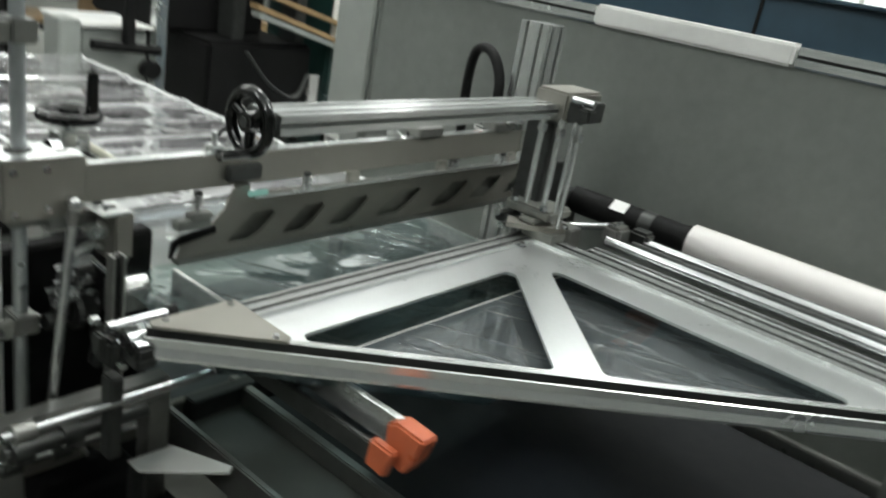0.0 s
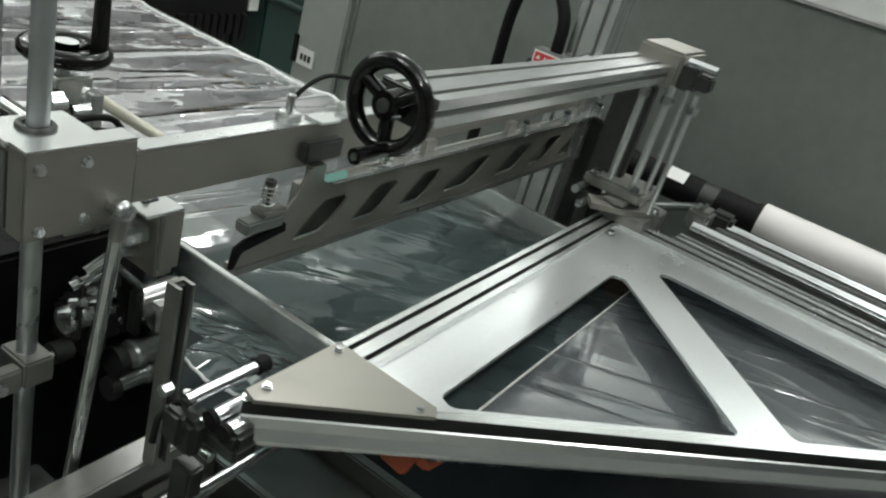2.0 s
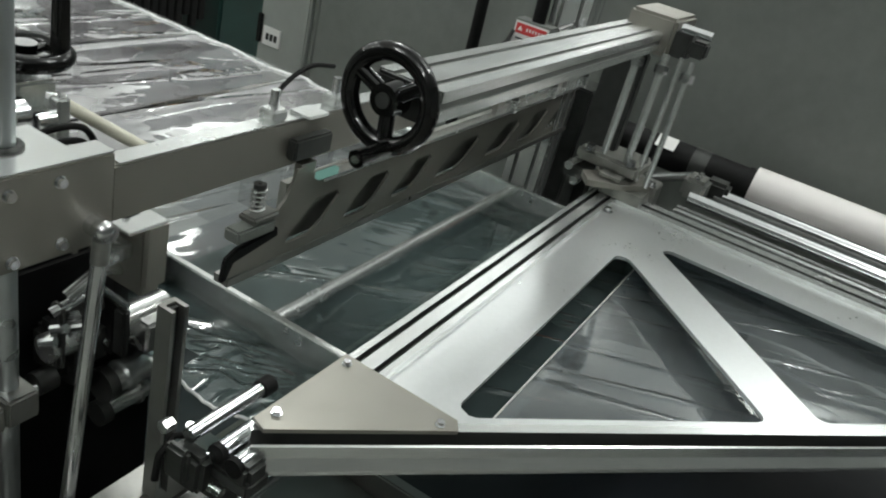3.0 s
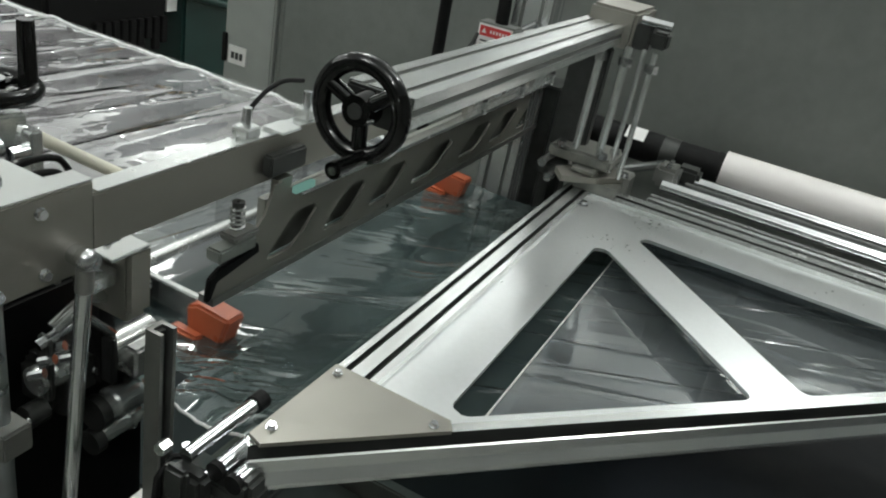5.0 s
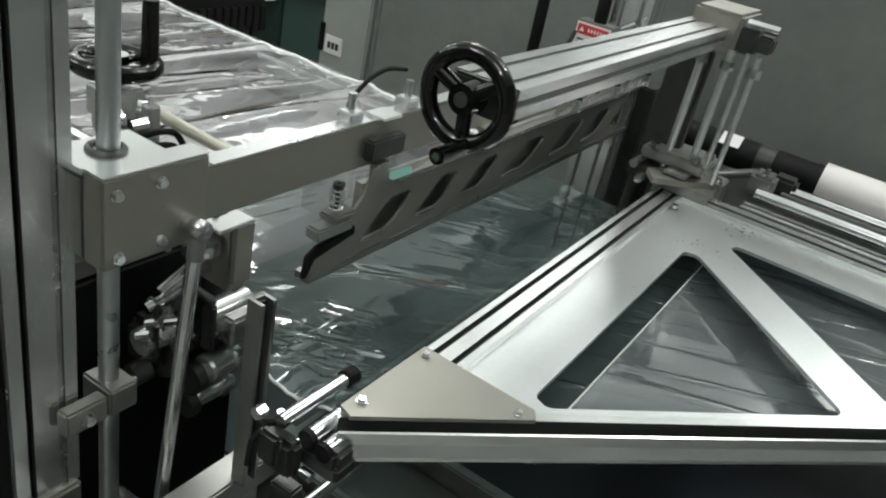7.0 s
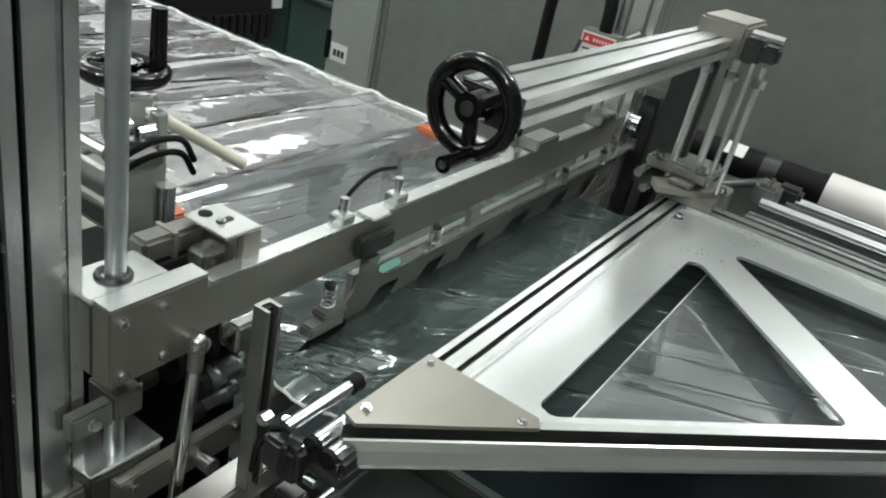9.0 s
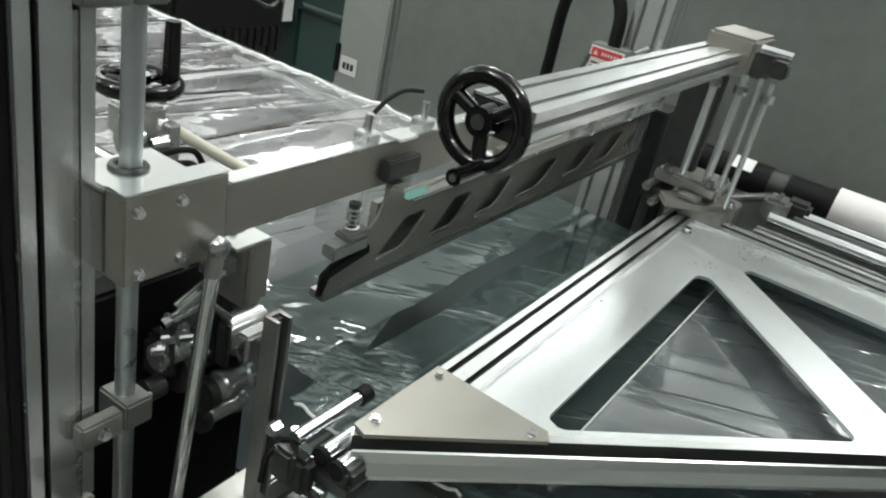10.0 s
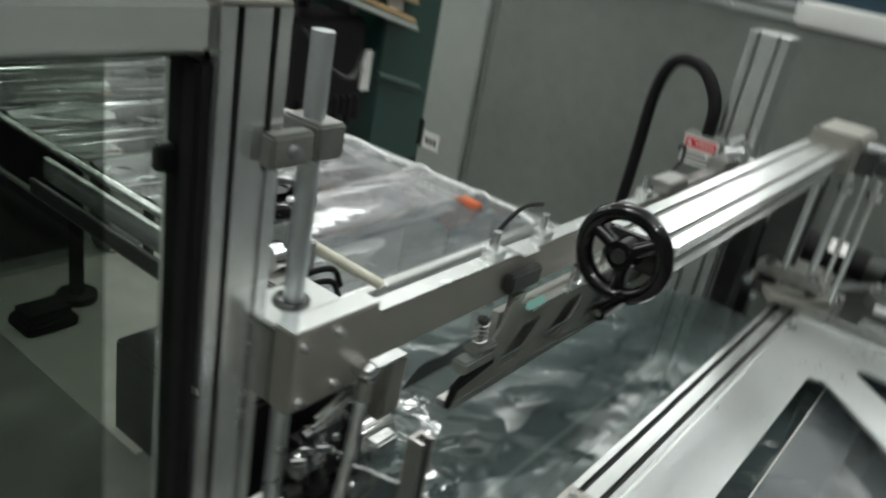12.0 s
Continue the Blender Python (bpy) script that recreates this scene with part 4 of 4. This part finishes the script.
part("slider", box(0.446, 0.540, 0.6405, 0.700, 1.030, 1.120), ALU_DULL, seal, bevel=0.003)
part("slider_top", box(0.444, 0.543, 0.6405, 0.702, 1.1205, 1.1275), ALU, seal, "pale machined slider top", bevel=0.002)
part("bushing", pipe([(0.4915 + 0.0165 * math.cos(2 * math.pi * k / 24), 0.668 + 0.0165 * math.sin(2 * math.pi * k / 24), 1.1285) for k in range(24)], 0.004, 8, closed=True), DARK_STEEL, seal, smooth=True)
part("lower_strip", box(0.47, 0.556, 0.650, 0.662, 1.004, 1.028), ALU_DULL, seal, bevel=0.002)
# ball joint and push rod
part("ball_joint", rod((0.546, 0.611, 1.056), (0.546, 0.584, 1.056), 0.0105, 16), STEEL, seal, smooth=True)
bm = bmesh.new()
bmesh.ops.create_uvsphere(bm, u_segments=16, v_segments=10, radius=0.0115, matrix=Matrix.Translation((0.544, 0.592, 1.058)))
part("ball", bm, STEEL, seal, smooth=True)
part("rod_head", rod((0.543, 0.592, 1.048), (0.541, 0.592, 1.022), 0.009, 14), ALU_DULL, seal, smooth=True)
part("push_rod", rod((0.541, 0.592, 1.024), (0.502, 0.592, 0.63), 0.0082, 18), STEEL, seal, smooth=True)
# sensor and cables on the bar
part("sensor", box(0.836, 0.912, 0.598, 0.6145, 1.060, 1.090), DARK_STEEL, seal, "dark sensor block", bevel=0.003)
part("sensor_clip", box(0.858, 0.902, 0.602, 0.638, 1.1124, 1.1165), ALU, seal, bevel=0.002)
part("cable", pipe(arc([(0.826, 0.64, 1.115), (0.83, 0.64, 1.135), (0.862, 0.64, 1.158), (0.90, 0.64, 1.168), (0.945, 0.64, 1.162)]), 0.0032, 8), BLACK, seal, smooth=True)
for xx in (0.82, 0.945, 1.30):
    part("stud_block", box(xx - 0.014, xx + 0.014, 0.617, 0.642, 1.1125, 1.127), ALU, seal, bevel=0.002)
    part("stud", rod((xx, 0.63, 1.127), (xx, 0.63, 1.150), 0.006, 12), STEEL, seal, smooth=True)
for xx in (1.36, 1.66):
    part("upper_clamp", box(xx, xx + 0.09, 0.605, 0.648, 1.113, 1.135), ALU_DULL, seal, bevel=0.003)
part("end_fitting", box(1.80, 1.88, 0.600, 0.65, 1.06, 1.15), ALU_DULL, seal, bevel=0.006)
part("end_fitting", rod((1.84, 0.60, 1.10), (1.84, 0.575, 1.10), 0.02, 16), STEEL, seal, smooth=True)


def jaw_outline():
    return [(0.735, 0.922), (1.93, 0.918), (1.95, 0.935), (1.95, 1.000), (1.93, 1.02), (0.885, 1.035), (0.868, 1.047), (0.85, 1.047),
            (0.835, 1.010), (0.800, 0.975), (0.745, 0.955)]


DIAMONDS = [(0.852, 0.062), (0.985, 0.060), (1.114, 0.062), (1.255, 0.085), (1.450, 0.078), (1.60, 0.078), (1.755, 0.078)]


def jaw_plate():
    holes = [[(x - 0.008, 0.937), (x + w * 0.72, 0.937), (x + w * 1.15, 0.953), (x + w * 1.68, 0.984), (x + w * 1.55, 0.993), (x + w * 0.80, 0.993), (x + w * 0.02, 0.952)] for x, w in DIAMONDS]
    bm = plate_with_holes(jaw_outline(), [rounded(h, 0.003, 2) for h in holes], 0, 0.004)
    turn = Matrix(((1, 0, 0, 0), (0, 0, -1, 0.604), (0, 1, 0, 0), (0, 0, 0, 1)))
    bmesh.ops.transform(bm, matrix=turn, verts=bm.verts)
    return bm


part("jaw_holder", jaw_plate(), BRONZE, seal, "warm grey plate pierced by slanted openings")
part("jaw_back", box(0.86, 1.94, 0.622, 0.634, 0.925, 1.015), MOTTLED, seal)
part("seal_strip", box(0.74, 1.94, 0.598, 0.622, 0.910, 0.9215), ALU_DULL, seal)
part("jaw_ledge", box(0.89, 1.90, 0.585, 0.603, 1.026, 1.032), ALU, seal)
part("indicator_window", box(0.876, 0.918, 0.584, 0.5915, 1.0325, 1.042), GREEN_GLOW, seal, "glowing green indicator window")
part("foot_clamp", prism([(0.712, 0.933), (0.720, 0.935), (0.730, 0.956), (0.808, 0.970), (0.806, 0.984), (0.735, 0.975), (0.716, 0.965)], 0, 0.008,
     m=Matrix(((1, 0, 0, 0), (0, 0, -1, 0.592), (0, 1, 0, 0), (0, 0, 0, 1)))), BLACK, seal, "black clamp foot", bevel=0.002)
part("foot_block", box(0.722, 0.790, 0.576, 0.600, 0.986, 1.004), GREY_PAINT, seal, bevel=0.003)
part("foot_block", box(0.748, 0.795, 0.576, 0.604, 1.004, 1.014), ALU_DULL, seal, bevel=0.003)
for (xx, z0, z1) in ((0.768, 1.014, 1.046), (1.02, 1.033, 1.06), (1.497, 1.022, 1.05), (1.70, 1.022, 1.05), (1.895, 1.02, 1.05)):
    part("spring", spring((xx, 0.592), z0, z1, 0.0085, 5, 0.0019), ALU, seal, smooth=True)
    part("spring_pin", rod((xx, 0.592, z0), (xx, 0.592, z1 + 0.008), 0.003, 10), DARK_STEEL, seal, smooth=True)
    part("pin_head", rod((xx, 0.592, z1), (xx, 0.592, z1 + 0.006), 0.008, 12), DARK_STEEL, seal, smooth=True)
for xx in (0.86, 1.15, 1.45, 1.75):
    part("hanger", box(xx, xx + 0.03, 0.603, 0.6145, 1.02, 1.05), BRONZE, seal)

# lower jaw, which rises to meet the bar
ljaw = thing("lower_jaw", (0.50, 0.66, 0.70), "milled lower jaw on a slide block of the guide rod", "jaw")
part("slide_block", box(0.448, 0.545, 0.645, 0.712, 0.695, 0.757), ALU_DULL, ljaw, bevel=0.003)
part("slide_cap", box(0.446, 0.547, 0.644, 0.714, 0.7575, 0.765), ALU, ljaw, bevel=0.002)
part("strip", box(0.470, 1.86, 0.626, 0.6435, 0.700, 0.748), BRONZE, ljaw, bevel=0.002)
part("jaw", box(0.79, 1.60, 0.59, 0.625, 0.700, 0.762), DARK_STEEL, ljaw, bevel=0.003)
part("ball_joint", rod((0.585, 0.626, 0.722), (0.585, 0.595, 0.722), 0.012, 14), STEEL, ljaw, smooth=True)
for xx in (0.49, 0.55, 0.65):
    bolt(ljaw, (xx, 0.626, 0.735), (0, -1, 0), 0.0048)


# ---------------------------------------------------------------- film spreader arms with orange tips
def spreader(x0, sign, label):
    """An arm along the machine; its tip lies at y = 0 of its own space."""
    ob = thing("spreader_arm", (x0, 0.0, 0.80), label, "spreader arm", "spreader arms")
    ax = lambda a, b: (min(x0 + sign * a, x0 + sign * b), max(x0 + sign * a, x0 + sign * b))  # noqa: E731
    part("inner_plate", box(*ax(0.0, -0.012), 0.045, 0.68, 0.815, 0.868), ALU, ob, "bright aluminium side plate", bevel=0.002)
    part("outer_plate", box(*ax(-0.034, -0.044), 0.07, 0.68, 0.79, 0.825), DARK_STEEL, ob, bevel=0.002)
    part("web", box(*ax(-0.012, -0.034), 0.10, 0.68, 0.800, 0.806), DARK_STEEL, ob)
    bm = prism([(0.0, 0.868), (0.055, 0.872), (0.075, 0.862), (0.07, 0.80), (0.03, 0.795), (0.012, 0.825)], 0, 1)
    a, b = ax(0.006, -0.030)
    bmesh.ops.transform(bm, matrix=Matrix(((0, 0, b - a, a), (1, 0, 0, 0), (0, 1, 0, 0), (0, 0, 0, 1))), verts=bm.verts)
    part("tip", bm, ORANGE, ob, "orange plastic tip", bevel=0.004)
    bm = prism([(0.035, 0.835), (0.085, 0.838), (0.09, 0.79), (0.05, 0.785)], 0, 1)
    a, b = ax(-0.032, -0.05)
    bmesh.ops.transform(bm, matrix=Matrix(((0, 0, b - a, a), (1, 0, 0, 0), (0, 1, 0, 0), (0, 0, 0, 1))), verts=bm.verts)
    part("side_tip", bm, ORANGE, ob, "orange plastic side tip", bevel=0.004)
    return ob


arm_near = spreader(0.792, 1, "aluminium spreader arm with orange tips and a cross bar")
arm_far = spreader(1.545, 1, "aluminium spreader arm with orange plastic tips on the far film edge")
part("cross_bar", rod((0.7985, 0.218, 0.846), (1.525, 0.218, 0.846), 0.0105, 18), ALU, arm_near, "bright round cross bar", smooth=True)
for o in (arm_near, arm_far):
    BASES[o.name] = Vector(o.location)

# ---------------------------------------------------------------- background of the hall
dm = thing("black_machine", (2.9, 3.3, 0.0), "black machine body standing on short feet", "machine")
part("body", box(2.42, 3.12, 3.0, 3.9, 0.42, 0.90), BLACK, dm, bevel=0.02)
part("upper_body", box(2.25, 2.95, 3.25, 3.9, 0.902, 1.75), BLACK, dm, bevel=0.02)
for lx, ly in ((2.47, 3.1), (3.05, 3.1), (2.47, 3.8), (3.05, 3.8)):
    part("foot", rod((lx, ly, 0), (lx, ly, 0.42), 0.02, 10), DARK_STEEL, dm)
part("column", box(2.60, 2.68, 3.06, 3.20, 0.902, 1.75), DARK_STEEL, dm, bevel=0.006)
part("column", box(3.02, 3.10, 3.06, 3.20, 0.902, 1.75), DARK_STEEL, dm, bevel=0.006)
part("cross_bar", box(2.682, 3.018, 3.08, 3.14, 1.24, 1.29), DARK_STEEL, dm, bevel=0.006)
for k, (za, zb, mt) in enumerate(((1.09, 0.89, WOOD), (1.05, 0.855, GREY_LIGHT), (1.17, 0.99, WOOD))):
    tray = prism([(2.64, za), (3.40, zb), (3.40, zb + 0.028), (2.64, za + 0.028)], 0, 0.07,
                 m=Matrix(((1, 0, 0, 0), (0, 0, -1, 2.985 - 0.02 * (k % 2)), (0, 1, 0, 0), (0, 0, 0, 1))))
    part("slanted_board", tray, mt, dm, "worn slanted tray board", bevel=0.003)
part("cable", pipe(arc([(2.62, 2.95, 0.86), (2.75, 2.90, 0.70), (2.95, 2.92, 0.62), (3.08, 2.97, 0.74)]), 0.012, 6), DARK_STEEL, dm, smooth=True)
for k in range(9):
    part("hanging_rag", box(2.66 + 0.05 * k, 2.70 + 0.05 * k, 2.97, 2.999, 0.40 - 0.03 * ((k * 5) % 3), 0.50), BLACK, dm, bevel=0.004)
part("white_tag", box(3.16, 3.23, 3.04, 3.05, 0.50, 0.72), WHITE, dm, "white paper tag on the edge")
part("tag_arm", box(3.12, 3.16, 3.035, 3.06, 0.60, 0.64), ALU_DULL, dm)
ps = thing("pale_feed_stand", (1.82, 2.95, 0.0), "pale grey feed stand with black bar and knob", "machine stand")
part("body", box(1.66, 1.98, 2.83, 3.15, 0.0, 0.97), GREY_LIGHT, ps, bevel=0.015)
part("top_plate", box(1.64, 2.00, 2.81, 3.17, 0.9705, 0.985), WHITE, ps, bevel=0.004)
part("black_bar", rod((1.69, 2.78, 0.905), (2.01, 2.78, 0.885), 0.022, 14), BLACK, ps, smooth=True)
part("bar_stem", box(1.83, 1.88, 2.76, 2.80, 0.905, 1.14), BLACK, ps, bevel=0.006)
part("knob", rod((1.96, 2.80, 0.80), (1.96, 2.74, 0.80), 0.04, 18), BLACK, ps, smooth=True)
part("upright", box(2.02, 2.075, 2.83, 2.885, 0.0, 1.7), ALU, ps, bevel=0.003)
part("side_box", box(1.56, 1.655, 2.80, 2.95, 0.0, 1.0), GREY_LIGHT, ps, bevel=0.006)
gm = thing("green_cabinet", (3.4, 3.2, 0.0), "tall dark green cabinet column", "cabinet")
part("body", box(3.24, 3.95, 3.0, 3.6, 0.05, 2.2), TEAL, gm, bevel=0.015)
part("plinth", box(3.26, 3.93, 3.02, 3.58, 0.0, 0.05), BLACK, gm)
part("paper", box(3.24, 3.36, 2.993, 2.998, 0.95, 1.25), WHITE, gm)
part("gauge", rod((3.48, 2.998, 1.1), (3.48, 2.96, 1.1), 0.05, 20), STEEL, gm, smooth=True)
part("pipe", rod((3.22, 2.985, 0.6), (3.60, 2.985, 0.5), 0.02, 12), TEAL, gm, smooth=True)
rk = thing("storage_rack", (3.4, 5.2, 0.0), "dark storage rack with brown boards and cartons", "rack")
for z in (0.6, 1.2, 1.8):
    part("shelf", box(2.2, 5.0, 4.9, 5.6, z, z + 0.04), DARK_STEEL, rk)
    for k in range(4):
        part("board", box(2.3 + 0.62 * k, 2.8 + 0.62 * k, 4.92, 5.4, z + 0.04, z + 0.07 + 0.05 * ((k * 7) % 4)), WOOD, rk, bevel=0.004)
for lx in (2.2, 3.6, 4.96):
    part("upright", box(lx, lx + 0.05, 4.9, 5.6, 0, 2.2), BLACK, rk)
lm = thing("dark_control_stand", (0.55, 2.9, 0.0), "dark machine stand beyond the guard door", "machine stand")
part("body", box(-0.6, 1.45, 2.85, 3.4, 0.04, 0.72), BLACK, lm, bevel=0.02)
part("plinth", box(-0.58, 1.43, 2.87, 3.38, 0.0, 0.04), GREY_PAINT, lm)
ft = thing("black_floor_foot", (1.3, 2.6, 0.0), "black machine foot on the floor", "machine foot")
part("pad", rod((1.28, 2.55, 0), (1.28, 2.55, 0.03), 0.07, 18), BLACK, ft)
part("stem", rod((1.28, 2.55, 0.03), (1.28, 2.55, 0.80), 0.025, 14), BLACK, ft)
fp = thing("foot_pedal", (1.12, 2.45, 0.0), "black foot pedal lying on the floor", "pedal")
part("pedal", box(1.02, 1.2, 2.38, 2.52, 0.0, 0.05), BLACK, fp, bevel=0.012)
part("flap", prism([(1.04, 2.4), (1.18, 2.4), (1.18, 2.5), (1.04, 2.5)], 0.05, 0.075), BLACK, fp, bevel=0.006)
single("floor_box", box(1.00, 1.30, 1.55, 1.84, 0.0, 0.30), DARK_STEEL, "grey metal box on the floor", "box", bevel=0.008)
# pool of light on the floor, painted as a paler slab
single("lit_floor_patch", box(0.98, 2.1, 1.7, 2.82, 0.0, 0.004), material("lit_floor", (0.46, 0.46, 0.41), 0.5, 0, 0.2, 8, 0.1), "floor strip coloured paler for the light falling on it", "floor strip", kind="structure")


# ---------------------------------------------------------------- what moves
def motions():
    down = 0.137
    bx, by, bz = 0.50, 0.68, 1.04
    walk(seal, [(t, pose(bx, by, bz - down * d)) for t, d in
                ((0, 0), (3.2, 0), (7.4, 0), (7.7, 0.08), (8.1, 0.75), (8.4, 1), (8.8, 1), (9.5, 1), (9.6, 0.72), (9.75, 0.25), (9.9, 0), (10.2, 0), (12, 0))])
    walk(ljaw, [(t, pose(0.50, 0.66, 0.682 - 0.14 * (1 - d))) for t, d in
                ((0, 0), (3.2, 0), (7.4, 0), (7.7, 0.08), (8.1, 0.75), (8.4, 1), (8.8, 1), (9.5, 1), (9.6, 0.72), (9.75, 0.25), (9.9, 0), (10.2, 0), (12, 0))])
    tips = ((0, -0.008), (1.0, 0.104), (2.0, 0.226), (3.2, 0.376), (4.8, 0.573), (5.5, 0.668), (6.5, 0.772), (7.2, 0.83), (8.8, 0.91), (9.5, 0.945), (10.5, 1.00), (12, 1.11))
    walk(arm_near, [(t, pose(0.787 + 0.019 * min(t / 4.8, 1), y, 0.80)) for t, y in tips])
    walk(arm_far, [(t, pose(1.545, y, 0.80)) for t, y in tips])
    walk(bag, [(t, pose(1.2, 1.2 + d, BED)) for t, d in ((0, 0), (9.5, 0), (9.7, -0.012), (10.0, -0.040), (10.5, -0.052), (11.0, -0.014), (11.5, 0.06), (12, 0.15))])
    walk(infeed, [(t, pose(1.2, 1.2 + d, BED)) for t, d in ((0, 0), (9.7, 0), (10.5, 0.014), (11.0, 0.064), (11.5, 0.115), (12, 0.18))])


motions()
